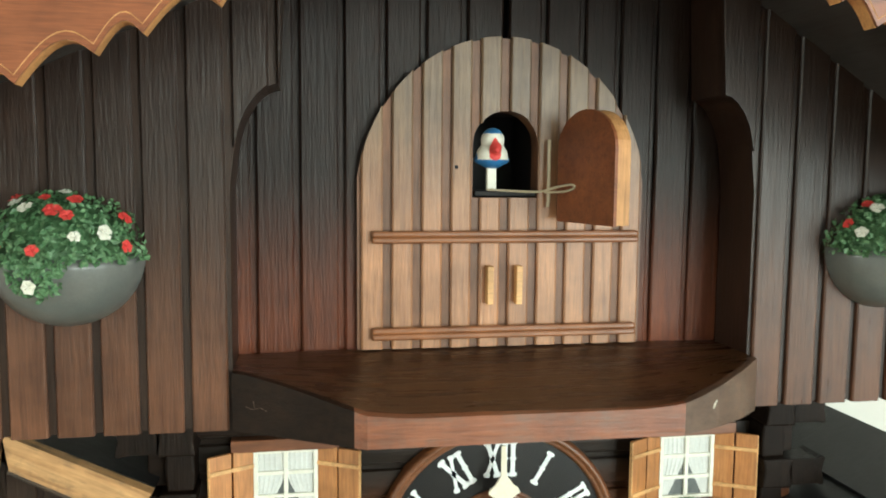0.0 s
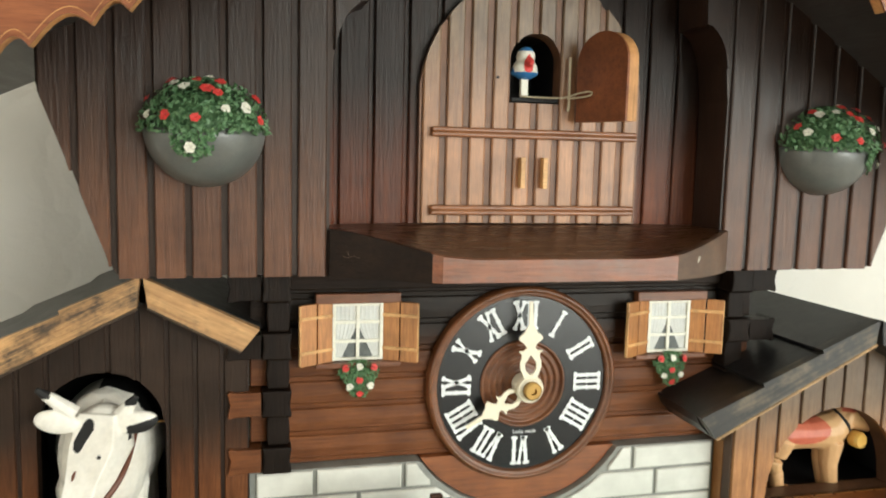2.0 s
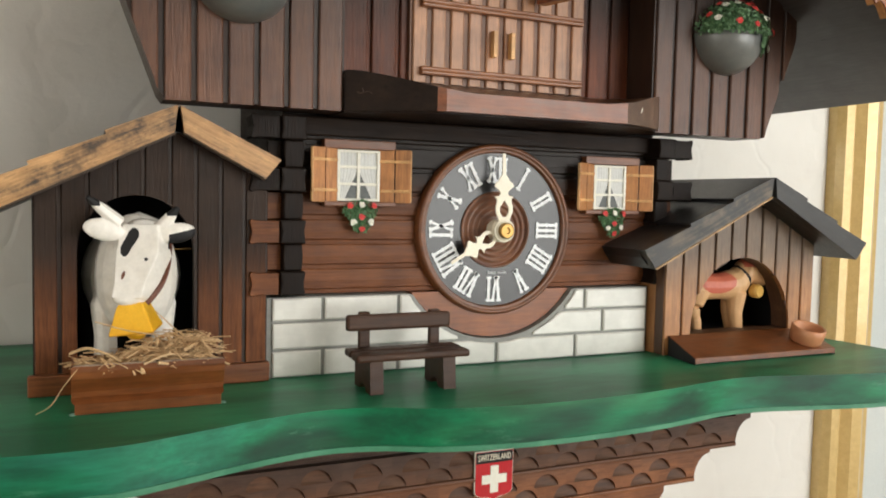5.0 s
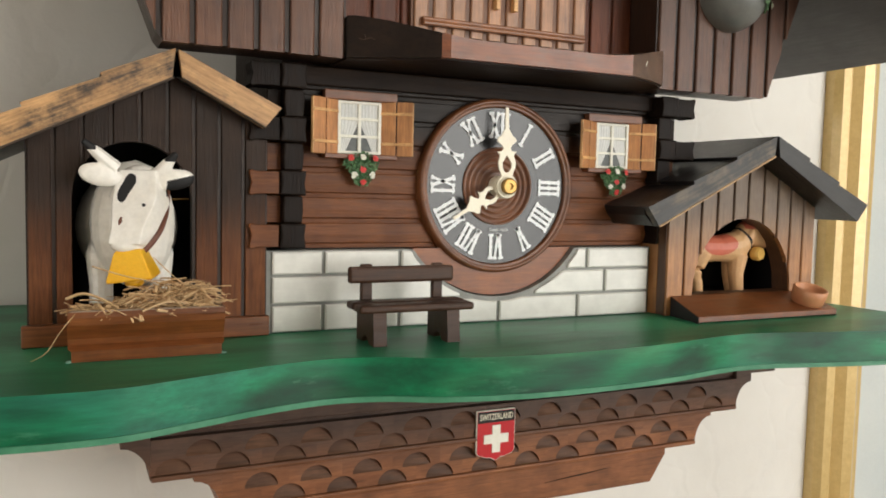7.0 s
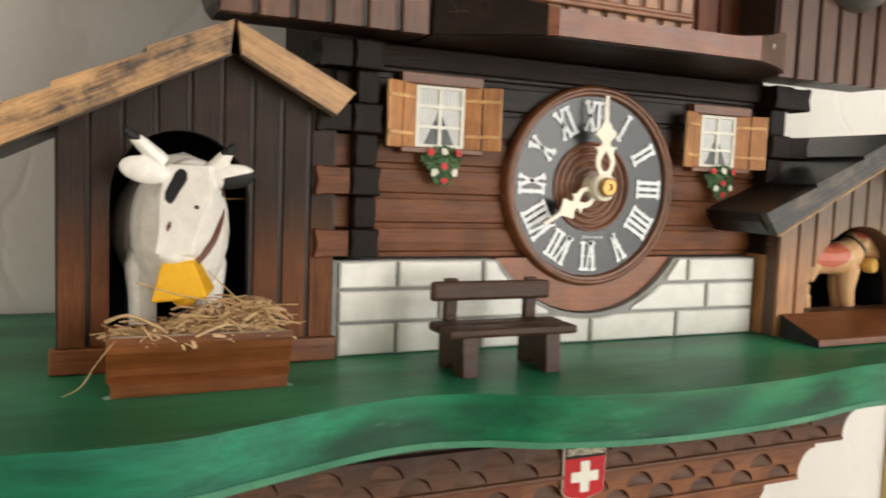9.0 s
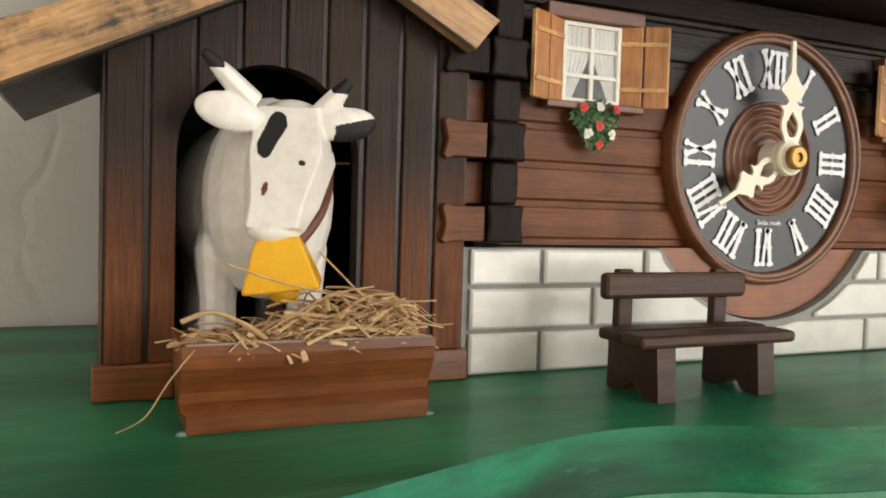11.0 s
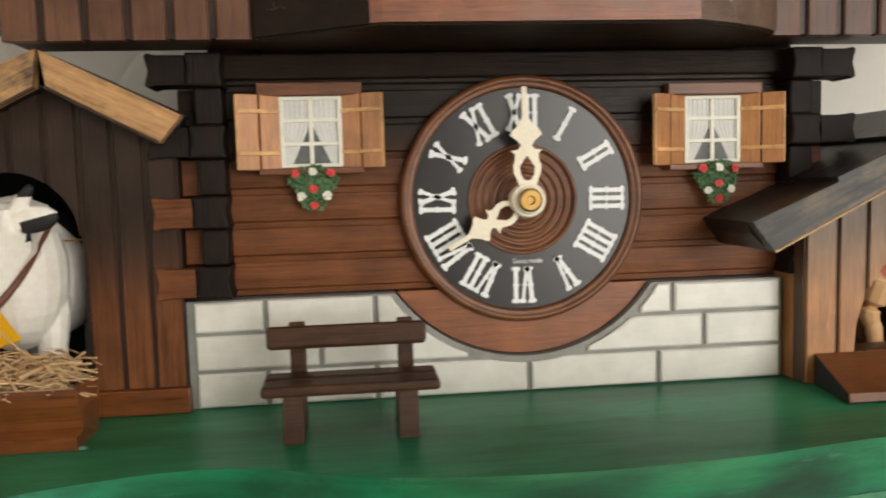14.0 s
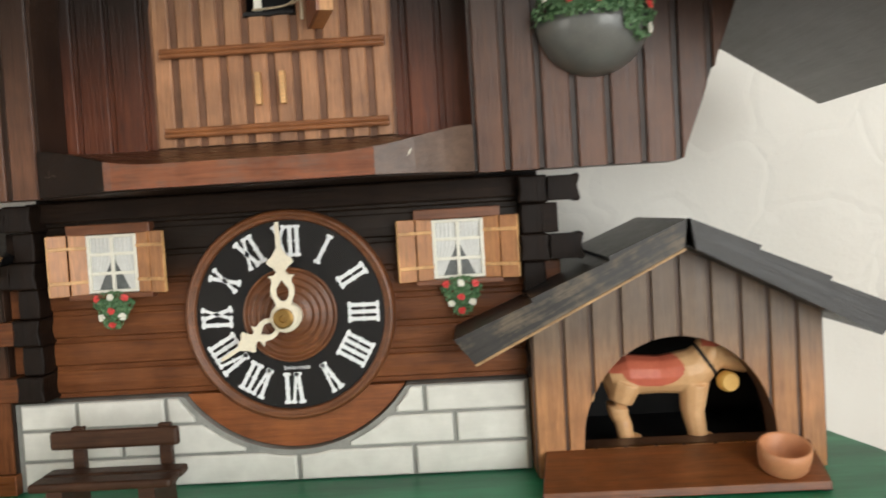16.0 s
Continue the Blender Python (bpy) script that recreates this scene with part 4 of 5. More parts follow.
def balcony():
    t = thing("balcony", "glossy dark brown wooden balcony floor with chamfered reddish front", "balcony")
    front = [(-0.1222, -0.034), (-0.0695, -0.065), (0.0618, -0.067), (0.082, -0.0585), (0.098, -0.049), (0.1100, -0.039)]

    def top(x, y):
        d = min(1.0, max(0.0, (-y - 0.004) / 0.060))
        end = min(1.0, max(0.0, (abs(x + 0.004) - 0.045) / 0.068)) ** 1.6
        return 1.6475 - 0.0135 * d * (1 - end) - 0.001 * end
    bm = bmesh.new()
    xs = [-0.1222 + (0.1100 + 0.1222) * i / 48 for i in range(49)]

    def yfront(x):
        for (a, ya), (b, yb) in zip(front, front[1:]):
            if a <= x <= b + 1e-9:
                return ya + (yb - ya) * (x - a) / (b - a)
        return front[-1][1]
    rows = []
    for x in xs:
        yf = yfront(x)
        rows.append([bm.verts.new((x, yf + (0.001 - yf) * k / 8, top(x, yf + (0.001 - yf) * k / 8))) for k in range(9)])
    for a, b in zip(rows, rows[1:]):
        for k in range(8):
            bm.faces.new((a[k], b[k], b[k + 1], a[k + 1]))
    smooth(part("floor_board", bm, M["shelf"], t, "glossy dark brown sloping floor"))
    # Left, middle and right faces each take a colour of their own.
    segs = [([x for x in xs if x <= -0.069], M["dark"], "dark brown chamfer"), ([x for x in xs if -0.0755 <= x <= 0.0625], M["front"], "reddish-brown front edge"), ([x for x in xs if x >= 0.0585], M["chamfer"], "grey-brown rounded chamfer")]
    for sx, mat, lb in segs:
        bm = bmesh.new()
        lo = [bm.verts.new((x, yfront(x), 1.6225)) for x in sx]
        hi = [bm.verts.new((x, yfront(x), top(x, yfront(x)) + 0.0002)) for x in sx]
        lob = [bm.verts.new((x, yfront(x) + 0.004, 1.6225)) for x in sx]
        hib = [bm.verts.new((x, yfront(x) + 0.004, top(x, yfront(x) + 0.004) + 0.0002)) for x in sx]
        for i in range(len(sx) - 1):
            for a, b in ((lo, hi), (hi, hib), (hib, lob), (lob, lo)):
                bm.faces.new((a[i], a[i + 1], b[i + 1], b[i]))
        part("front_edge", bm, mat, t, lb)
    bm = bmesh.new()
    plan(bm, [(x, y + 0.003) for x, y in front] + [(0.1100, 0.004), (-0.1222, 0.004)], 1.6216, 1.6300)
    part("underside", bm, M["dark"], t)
    # White sliver stands in for the glint off a chipped spot.
    bm = bmesh.new()
    tube(bm, [(0.0775, -0.0604, 1.6310), (0.0782, -0.0602, 1.6328), (0.0794, -0.0597, 1.6345)], [0.0002, 0.0005, 0.0002], 6)
    part("paint_chip", bm, M["petal"], t, "white sliver for the glint on a paint chip")
    bm = bmesh.new()
    for q in ([(0.0, 0.002), (0.003, 0.0012), (0.006, 0.0022), (0.0085, 0.001)], [(0.003, 0.0045), (0.0035, 0.002)]):
        tube(bm, smooth_line([(-0.1165 + d, -0.0376 - d * 0.588, 1.6315 + h) for d, h in q], 4), 0.00014, 5)
    part("scuff", bm, M["chamfer"], t, "pale scuffed scratch")


balcony()


def door_panel():
    t = thing("barn_door_panel", "pale wooden grooved arched double door with two rails", "door")
    cz = 1.7155

    def upper(x):
        u = min(1.0, abs(x + 0.0005) / 0.0692)
        return cz + 0.0760 * math.sqrt(1 - u * u)

    def hole_top(x):
        return 1.7425 + math.sqrt(max(0, 0.0155 ** 2 - x * x))
    hole = (-0.0155, 0.0155, 1.718, hole_top)
    cuts = [-0.0692, -0.0552, -0.0414, -0.0278, -0.0143, -0.0005, 0.0135, 0.0274, 0.0414, 0.0552, 0.0685]
    planked(t, cuts, 0.0042, lambda x: 1.648, upper, hole, -0.0042, 0.0005, M["panel"], 0.0008)
    backed("backing", t, -0.0688, 0.0680, lambda x: 1.6478, lambda x: upper(x) - 0.0006, hole, -0.0022, 0.0085, M["panelgroove"])
    for z in (1.7, 1.6555):
        bm = bmesh.new()
        box(bm, -0.0625, 0.0645, -0.0085, -0.004, z - 0.0028, z + 0.0001, 0.0010)
        box(bm, -0.0625, 0.0645, -0.0080, -0.004, z - 0.0001, z + 0.0028, 0.0010)
        part("rail", bm, M["rail"], t, "honey-brown rounded rail")
    for x in (-0.0078, 0.0060):
        bm = bmesh.new()
        box(bm, x - 0.0014, x + 0.0016, -0.0090, -0.004, 1.6685, 1.6865, 0.0004)
        part("handle", bm, M["strip"], t, "pale wooden bar handle")
    bm = bmesh.new()
    lathe(bm, [(0.0009, 0.004), (0.0009, 0.0044), (0, 0.0047)], pose(-0.0235, 0, 1.732, 90), 12)
    part("nail", bm, M["black"], t)
    c = thing("bird_chamber", "black hollow behind the little arched opening", "hollow")
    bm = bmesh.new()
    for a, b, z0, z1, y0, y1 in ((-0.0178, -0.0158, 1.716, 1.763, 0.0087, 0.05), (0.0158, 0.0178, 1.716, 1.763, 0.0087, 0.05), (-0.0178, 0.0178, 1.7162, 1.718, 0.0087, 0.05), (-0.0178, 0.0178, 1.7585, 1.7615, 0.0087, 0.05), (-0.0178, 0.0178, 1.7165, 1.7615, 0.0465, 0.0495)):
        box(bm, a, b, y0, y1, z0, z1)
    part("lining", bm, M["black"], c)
    # the little arched door, swung open towards the room
    d = thing("bird_door", "small arched brown wooden door, swung wide open, with a pale cut edge", "door")
    m = Matrix.Translation((0.0235, -0.0105, 0)) @ pose(0, 0, 0, 0, 0, -72)
    w, z0, z1 = 0.0400, 1.7075, 1.7575
    out = [(0, z0), (w, z0)] + [(w / 2 + w / 2 * math.cos(a), z1 - 0.017 + 0.017 * math.sin(a)) for a in [i * math.pi / 16 for i in range(17)]]
    bm = bmesh.new()
    prism(bm, out, -0.0008, 0.0008)
    bmesh.ops.transform(bm, matrix=m, verts=bm.verts[:])
    part("inner_face", bm, M["fascia"], d)
    bm = bmesh.new()
    prism(bm, [(0.0003 + x * 0.985, z0 + 0.0002 + (z - z0) * 0.992) for x, z in out], 0.0008, 0.0078)
    bmesh.ops.transform(bm, matrix=m, verts=bm.verts[:])
    part("panel", bm, M["cut"], d, "pale cut wood edge")
    bm = bmesh.new()
    tube(bm, [(0.0195, -0.0075, 1.745), (0.0195, -0.0078, 1.717), (0.0193, -0.0072, 1.714)], 0.0008, 8)
    part("hinge_wire", bm, M["steel"], d, "bent steel hinge wire")
    bm = bmesh.new()
    tube(bm, smooth_line([(-0.009, -0.004, 1.7218), (0.004, -0.008, 1.7212), (0.0135, -0.013, 1.7212), (0.020, -0.020, 1.7235), (0.0255, -0.023, 1.7245), (0.0262, -0.0235, 1.7230), (0.0225, -0.0215, 1.7215), (0.0155, -0.0145, 1.7208)], 5), 0.0006, 6)
    part("lever_wire", bm, M["steel"], d, "looped steel wire")


door_panel()


def figurine(name, label, build, paintwork, mats, voxel=0.0009, category="figurine", soft=5):
    """One plain carved shape: the pieces are melted together and painted by place."""
    bm = bmesh.new()
    build(bm)
    ob = new(name, mesh_of(name, bm, mats[0]))
    k = ob.modifiers.new("melt", "REMESH")
    k.mode, k.voxel_size = "VOXEL", voxel
    s = ob.modifiers.new("soft", "SMOOTH")
    s.factor, s.iterations = 0.5, soft
    me = bpy.data.meshes.new_from_object(ob.evaluated_get(bpy.context.evaluated_depsgraph_get()))
    ob.modifiers.clear()
    ob.data = me
    me.materials.clear()
    for m in mats:
        me.materials.append(m)
    for f in me.polygons:
        f.use_smooth = True
        f.material_index = paintwork(Vector(f.center), Vector(f.normal))
    return tagged(ob, label, category)


def bird():
    def build(bm):
        ball(bm, (-0.0062, -0.001, 1.7375), (0.0075, 0.0075, 0.0062))
        ball(bm, (-0.0062, -0.002, 1.7445), (0.0055, 0.006, 0.0058))
        tube(bm, [(-0.0062, -0.008, 1.741), (-0.0062, -0.0125, 1.7395)], [0.0034, 0.0012])
        ball(bm, (-0.0062, 0.0, 1.7355), (0.0086, 0.0065, 0.003))

    def coat(c, n):
        if c.y < -0.0078:
            return 2
        if c.z < 1.7355 or c.z > 1.7475 or abs(c.x + 0.0062) > 0.0072:
            return 1
        return 0
    figurine("bird_figurine", "tiny carved blue and white bird with a red beak", build, coat, [M["petal"], M["blue"], M["red"]], 0.0006)
    p = thing("bird_perch", "small white post on a dark lever in the opening", "perch")
    bm = bmesh.new()
    box(bm, -0.0086, -0.0042, -0.0025, 0.0005, 1.7215, 1.7345, 0.0004)
    part("post", bm, M["petal"], p)
    bm = bmesh.new()
    box(bm, -0.0145, 0.0145, -0.003, 0.02, 1.7187, 1.7212, 0.0005)
    part("lever", bm, M["black"], p, "black lever")


bird()

# ---- the big roof ----


def scallops(x0, x1, line, depth):
    """A wavy lower edge: wide and narrow bites, one after the other, hanging below a sloping line."""
    pts = []
    sgn = 1 if x1 > x0 else -1
    x = x0
    k = 0
    while sgn * (x1 - x) > 0:
        w = 0.0215 if k % 2 == 0 else 0.0135
        n = 9
        for i in range(n):
            u = i / n
            bite = math.sin(math.pi * (0.06 + 0.94 * u) ** 1.25) ** 0.8
            xx = x + sgn * w * u
            pts.append((xx, line(xx) + depth * (0.95 * bite if k % 2 == 0 else 0.8 * bite)))
        x += sgn * w
        k += 1
    return pts


def roof():
    t = thing("main_roof", "wide dark overhanging roof with a red-brown scalloped fascia", "roof")
    ridge_x = (1.667 + 0.64 * 0.325 - 1.698 - 0.47 * 0.342) / 1.11
    zr = roof_left(ridge_x)
    for nm, xe, f in (("left", -0.352, roof_left), ("right", 0.338, roof_right)):
        bm = bmesh.new()
        a = [(xe, f(xe)), (ridge_x, zr), (ridge_x, zr + 0.014), (xe, f(xe) + 0.012)]
        prism(bm, a, -0.112, 0.08)
        part("roof_slope", bm, M["eave"], t, "grey-black underside and slope")
        bm = bmesh.new()
        prism(bm, [(xe * 1.02, f(xe) + 0.0122 - 0.003), (ridge_x, zr + 0.0142), (ridge_x, zr + 0.026), (xe * 1.02, f(xe) + 0.0122 + 0.010)], -0.124, 0.08)
        part("shingle_board", bm, M["roof"], t)

    def low_l(x):
        return 1.7515 + 0.44 * (x + 0.1745)

    def low_r(x):
        return 1.7365 - 0.56 * (x - 0.174)
    for x0, x1, f in ((-0.3475, ridge_x, low_l), (0.330, ridge_x, low_r)):
        edge = scallops(x0, x1, f, 0.0085)
        edge = [p for p in edge if (p[0] < ridge_x if x0 < 0 else p[0] > ridge_x)]
        upper = [(x, f(x) + 0.026) for x, z in edge]
        bm = bmesh.new()
        for i in range(len(edge) - 1):
            prism(bm, [edge[i], edge[i + 1], upper[i + 1], upper[i]], -0.119, -0.1125)
        bmesh.ops.remove_doubles(bm, verts=bm.verts[:], dist=1e-5)
        part("fascia_board", bm, M["fascia"], t, "red-brown scalloped fascia")
        bm = bmesh.new()
        for i in range(len(edge) - 1):
            a, b = edge[i], edge[i + 1]
            q = [bm.verts.new(v) for v in ((a[0], -0.1192, a[1] + 0.0026), (b[0], -0.1192, b[1] + 0.0026), (b[0], -0.1178, b[1] - 0.0002), (a[0], -0.1178, a[1] - 0.0002))]
            bm.faces.new(q)
            q2 = [bm.verts.new(v) for v in ((a[0], -0.1178, a[1] - 0.0002), (b[0], -0.1178, b[1] - 0.0002), (b[0], -0.1124, b[1] - 0.0002), (a[0], -0.1124, a[1] - 0.0002))]
            bm.faces.new(q2)
        part("cut_edge", bm, M["cut"], t, "pale chamfered cut edge")


roof()

# ---- hanging flower pots ----


def flower_pot(cx, label, seed):
    t = thing("flower_pot", label, "flower pot", "gable flower pots")
    R = 0.0292
    zr = 1.6965
    bm = bmesh.new()
    n, k = 28, 12
    rows = []
    for j in range(k + 1):
        el = -math.pi / 2 * (1 - j / k)
        rr, z = R * math.cos(el), zr + R * 0.98 * math.sin(el)
        rows.append([bm.verts.new((cx - rr * math.cos(math.pi * i / n), YG - rr * math.sin(math.pi * i / n) * 0.92, z)) for i in range(n + 1)])
    for a, b in zip(rows, rows[1:]):
        for i in range(n):
            bm.faces.new((a[i], a[i + 1], b[i + 1], b[i]))
    inner = [bm.verts.new((cx - R * 0.93 * math.cos(math.pi * i / n), YG - R * 0.93 * math.sin(math.pi * i / n) * 0.92, zr)) for i in range(n + 1)]
    for i in range(n):
        bm.faces.new((rows[-1][i], rows[-1][i + 1], inner[i + 1], inner[i]))
    bm.faces.new(inner)
    bmesh.ops.remove_doubles(bm, verts=bm.verts[:], dist=1e-6)
    smooth(part("bowl", bm, M["bowl"], t, "grey painted half-round bowl"))
    rnd = random.Random(seed)

    def surf(u, v):
        """u: -1 to 1 along the rim, v: 0 at the rim to 1 at the top."""
        a = math.pi / 2 * u
        el = math.pi / 2 * v
        r = R * 1.0 * math.cos(el) ** 0.9
        return Vector((cx + r * math.sin(a) * 1.02, YG - 0.002 - r * math.cos(a) * 0.98, zr - 0.002 + 0.0245 * math.sin(el))), (math.sin(a) * math.cos(el), -math.cos(a) * math.cos(el), math.sin(el) + 0.1)

    def place(r):
        if r.random() < 0.14:
            # trailing tongue over the rim
            u = r.uniform(-0.32, 0.12) if seed == 3 else r.uniform(0.25, 0.8)
            dz = r.uniform(0, 0.016) * (1 - abs(u - (-0.1 if seed == 3 else 0.55)) * 1.6)
            a = math.pi / 2 * u
            rr = math.sqrt(max(0, R * R - dz * dz)) + 0.0012
            return Vector((cx + rr * math.sin(a), YG - rr * math.cos(a) * 0.93, zr - max(0, dz))), (math.sin(a), -math.cos(a), -0.1)
        p, nn = surf(r.uniform(-1.02, 1.02), r.random() ** 1.2)
        return p + Vector(nn) * r.uniform(-0.004, 0.0022), nn
    bm = bmesh.new()
    ball(bm, (cx, YG + 0.0005, zr - 0.004), (R * 0.88, R * 0.84, 0.0245), None, 16)
    for v in bm.verts:
        v.co.y = min(v.co.y, YG - 0.0002)
        v.co.z = max(v.co.z, zr - 0.003)
    leaf_cluster(bm, place, 1700, 0.0023, rnd)
    part("foliage", bm, M["leaf"], t, "dense tiny green leaves")
    spots = [(-0.75, 0.35, "red"), (-0.55, 0.2, "petal"), (-0.5, 0.55, "petal"), (-0.3, 0.12, "red"), (-0.25, 0.55, "petal"), (-0.1, 0.75, "red"), (0.0, 0.55, "red"), (-0.02, 0.18, "red"), (0.15, 0.85, "petal"), (0.22, 0.28, "petal"), (0.35, 0.62, "red"), (0.5, 0.3, "petal"), (0.55, 0.12, "red"), (0.7, 0.45, "red"), (-0.65, 0.65, "red"), (0.12, 0.45, "red")]
    for u, v, c in spots:
        u2 = max(-0.95, min(0.95, u + rnd.uniform(-0.06, 0.06)))
        p, nn = surf(u2, max(0.04, min(0.95, v + rnd.uniform(-0.06, 0.06))))
        flower(t, p + Vector(nn) * 0.0025, nn, rnd.uniform(0.0024, 0.0034), M[c])
    a = math.pi / 2 * (-0.12 if seed == 3 else 0.6)
    flower(t, Vector((cx + (R + 0.002) * math.sin(a), YG - (R + 0.002) * 0.93 * math.cos(a), zr - 0.009)), (math.sin(a), -math.cos(a), 0), 0.003, M["petal"])


flower_pot(-0.184, "grey half-round wall pot with green leaves, red and white flowers", 3)
flower_pot(0.175, "grey half-round wall pot of flowers trailing over its rim", 8)

# ---- barn ----


def gable_roof(t, apex, left, right, y0, y1, thick, steps, fascia, top, edge=None):
    """Two stepped roof slopes, each of overlapping boards, with a fascia at the front."""
    for side, (ex, ez) in ((-1, left), (1, right)):
        ax, az = apex
        n = steps[0] if side < 0 else steps[1]
        dx, dz = (ex - ax) / n, (ez - az) / n
        L = math.hypot(dx, dz)
        nx, nz = (dz / L, -dx / L) if side < 0 else (-dz / L, dx / L)
        for k in range(n):
            lift = 0.0022 if n > 1 else 0
            a = Vector((ax + dx * k, az + dz * k))
            b = Vector((ax + dx * (k + 1.0), az + dz * (k + 1.0)))
            off = Vector((nx, nz))
            quad = [a - off * 0.004, b - off * 0.004, b + off * (0.0005 + lift), a + off * (0.0005 if n > 1 else 0)]
            bm = bmesh.new()
            prism(bm, [(p.x, p.y) for p in quad], y0 + 0.0065, y1)
            part("roof_board", bm, top, t)
        a, b = Vector(apex), Vector((ex, ez))
        off = Vector((nx, nz))
        pts = []
        for k in range(n):
            p, q = a + (b - a) * k / n, a + (b - a) * (k + 1) / n
            pts += [p + off * (0.0005 if n > 1 else 0), q + off * (0.0027 if n > 1 else 0)]
        low = [b - off * thick + Vector((-side * 0.004, 0)), Vector((ax + side * 0.0022, az - thick / abs(nz) - 0.001))]
        bm = bmesh.new()
        prism(bm, [(p.x + side * 0.0006 * (i == 0 or i == len(pts) + 1), p.y) for i, p in enumerate(pts + low)], y0, y0 + 0.0065)
        part("fascia", bm, fascia[0 if side < 0 else 1], t)
        bm = bmesh.new()
        u = [a - off * (thick - 0.0002), b - off * (thick - 0.0002) + Vector((-side * 0.004, 0)), b - off * 0.004, a - off * 0.004]
        prism(bm, [(p.x, p.y) for p in u], y0 + 0.0066, y1 - 0.001)
        part("soffit", bm, top, t)
        if edge and (side < 0 or edge is M["char"]):
            bm = bmesh.new()
            tube(bm, [Vector((p.x, y0 - 0.0001, p.y)) for p in (low[1], low[0])], 0.0008, 5)
            part("worn_edge", bm, edge, t, "worn lower edge")


def barn():
    t = thing("cow_barn", "small plank barn, stained from tan to black, with an arched door", "barn")
    y0 = -0.0078

    def upper(x):
        return 1.612 - 0.49 * abs(x + 0.217) if x > -0.217 else 1.612 - 0.455 * abs(x + 0.217)

    def arch(x):
        return 1.5365 + math.sqrt(max(0, 0.0320 ** 2 - (x + 0.239) ** 2))
    hole = (-0.271, -0.207, 1.4668, arch)
    cuts = [-0.2938, -0.280, -0.2655, -0.2505, -0.2355, -0.2207, -0.206, -0.1915, -0.1775, -0.163]
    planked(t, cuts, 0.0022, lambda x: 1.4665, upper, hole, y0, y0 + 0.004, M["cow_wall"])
    backed("backing", t, -0.2936, -0.1632, lambda x: TOP + 0.0005, lambda x: upper(x) - 0.001, (-0.271, -0.207, 1.4662, arch), y0 + 0.0016, y0 + 0.010, M["groove"])
    for a, b in ((-0.2965, -0.271), (-0.207, -0.1620)):
        bm = bmesh.new()
        box(bm, a, b, y0 - 0.0028, y0 + 0.004, TOP + 0.0002, 1.4662, 0.0008)
        part("plinth", bm, M["trough"], t)
    bm = bmesh.new()
    box(bm, -0.2935, -0.290, y0 + 0.0102, 0.10, TOP + 0.0005, 1.574)
    part("side_wall", bm, M["cow_wall"], t)
    bm = bmesh.new()
    box(bm, -0.166, -0.1634, y0 + 0.0102, 0.10, TOP + 0.0005, 1.588)
    part("side_wall", bm, M["cow_wall"], t)
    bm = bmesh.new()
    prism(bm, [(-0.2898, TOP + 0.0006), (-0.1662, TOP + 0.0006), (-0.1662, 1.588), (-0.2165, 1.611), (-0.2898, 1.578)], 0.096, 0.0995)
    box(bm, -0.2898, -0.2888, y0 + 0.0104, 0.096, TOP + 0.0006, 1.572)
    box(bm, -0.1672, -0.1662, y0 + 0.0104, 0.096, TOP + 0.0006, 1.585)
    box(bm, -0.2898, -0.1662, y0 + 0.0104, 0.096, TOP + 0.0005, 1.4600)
    part("lining", bm, M["black"], t, "black inside faces")
    gable_roof(t, (-0.2165, 1.6205), (-0.3325, 1.5645), (-0.1575, 1.5915), -0.0195, 0.10, 0.0135, (3, 1), (M["cow_fascia"], M["cow_fascia_b"]), M["roof"], M["char"])


barn()


def kennel():
    t = thing("dog_kennel", "small tan plank kennel with an arched door and charcoal roof", "kennel")
    y0 = -0.0225

    def upper(x):
        return 1.5805 - 0.475 * abs(x - 0.2150)

    def arch(x):
        u = min(1, abs(x - 0.213) / 0.052)
        return 1.4705 + 0.058 * math.sqrt(1 - u * u)
    hole = (0.161, 0.265, 1.4692, arch)
    cuts = [0.1350, 0.1522, 0.1675, 0.1835, 0.2000, 0.2152, 0.2318, 0.2475, 0.2622, 0.2770, 0.2915]
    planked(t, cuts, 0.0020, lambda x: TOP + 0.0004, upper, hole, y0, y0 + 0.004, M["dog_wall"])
    backed("backing", t, 0.1352, 0.2913, lambda x: TOP + 0.0006, lambda x: upper(x) - 0.001, hole, y0 + 0.0018, y0 + 0.018, M["kennel_reveal"])
    for a, b in ((0.1348, 0.1385), (0.288, 0.2915)):
        bm = bmesh.new()
        box(bm, a, b, y0 + 0.0102, 0.082, TOP + 0.0005, 1.540)
        part("side_wall", bm, M["dog_wall"], t)
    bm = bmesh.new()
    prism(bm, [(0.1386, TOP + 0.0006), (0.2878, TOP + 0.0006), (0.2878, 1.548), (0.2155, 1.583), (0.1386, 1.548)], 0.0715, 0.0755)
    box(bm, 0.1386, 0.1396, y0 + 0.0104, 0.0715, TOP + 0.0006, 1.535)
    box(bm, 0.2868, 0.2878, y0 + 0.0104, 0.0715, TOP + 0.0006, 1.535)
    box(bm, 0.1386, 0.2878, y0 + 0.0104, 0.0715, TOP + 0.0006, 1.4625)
    part("lining", bm, M["black"], t, "black inside faces")
    gable_roof(t, (0.2155, 1.5915), (0.0955, 1.5345), (0.3185, 1.5390), -0.0485, 0.076, 0.0125, (3, 3), (M["dog_fascia"], M["dog_fascia_b"]), M["roof"], M["worn"])


kennel()


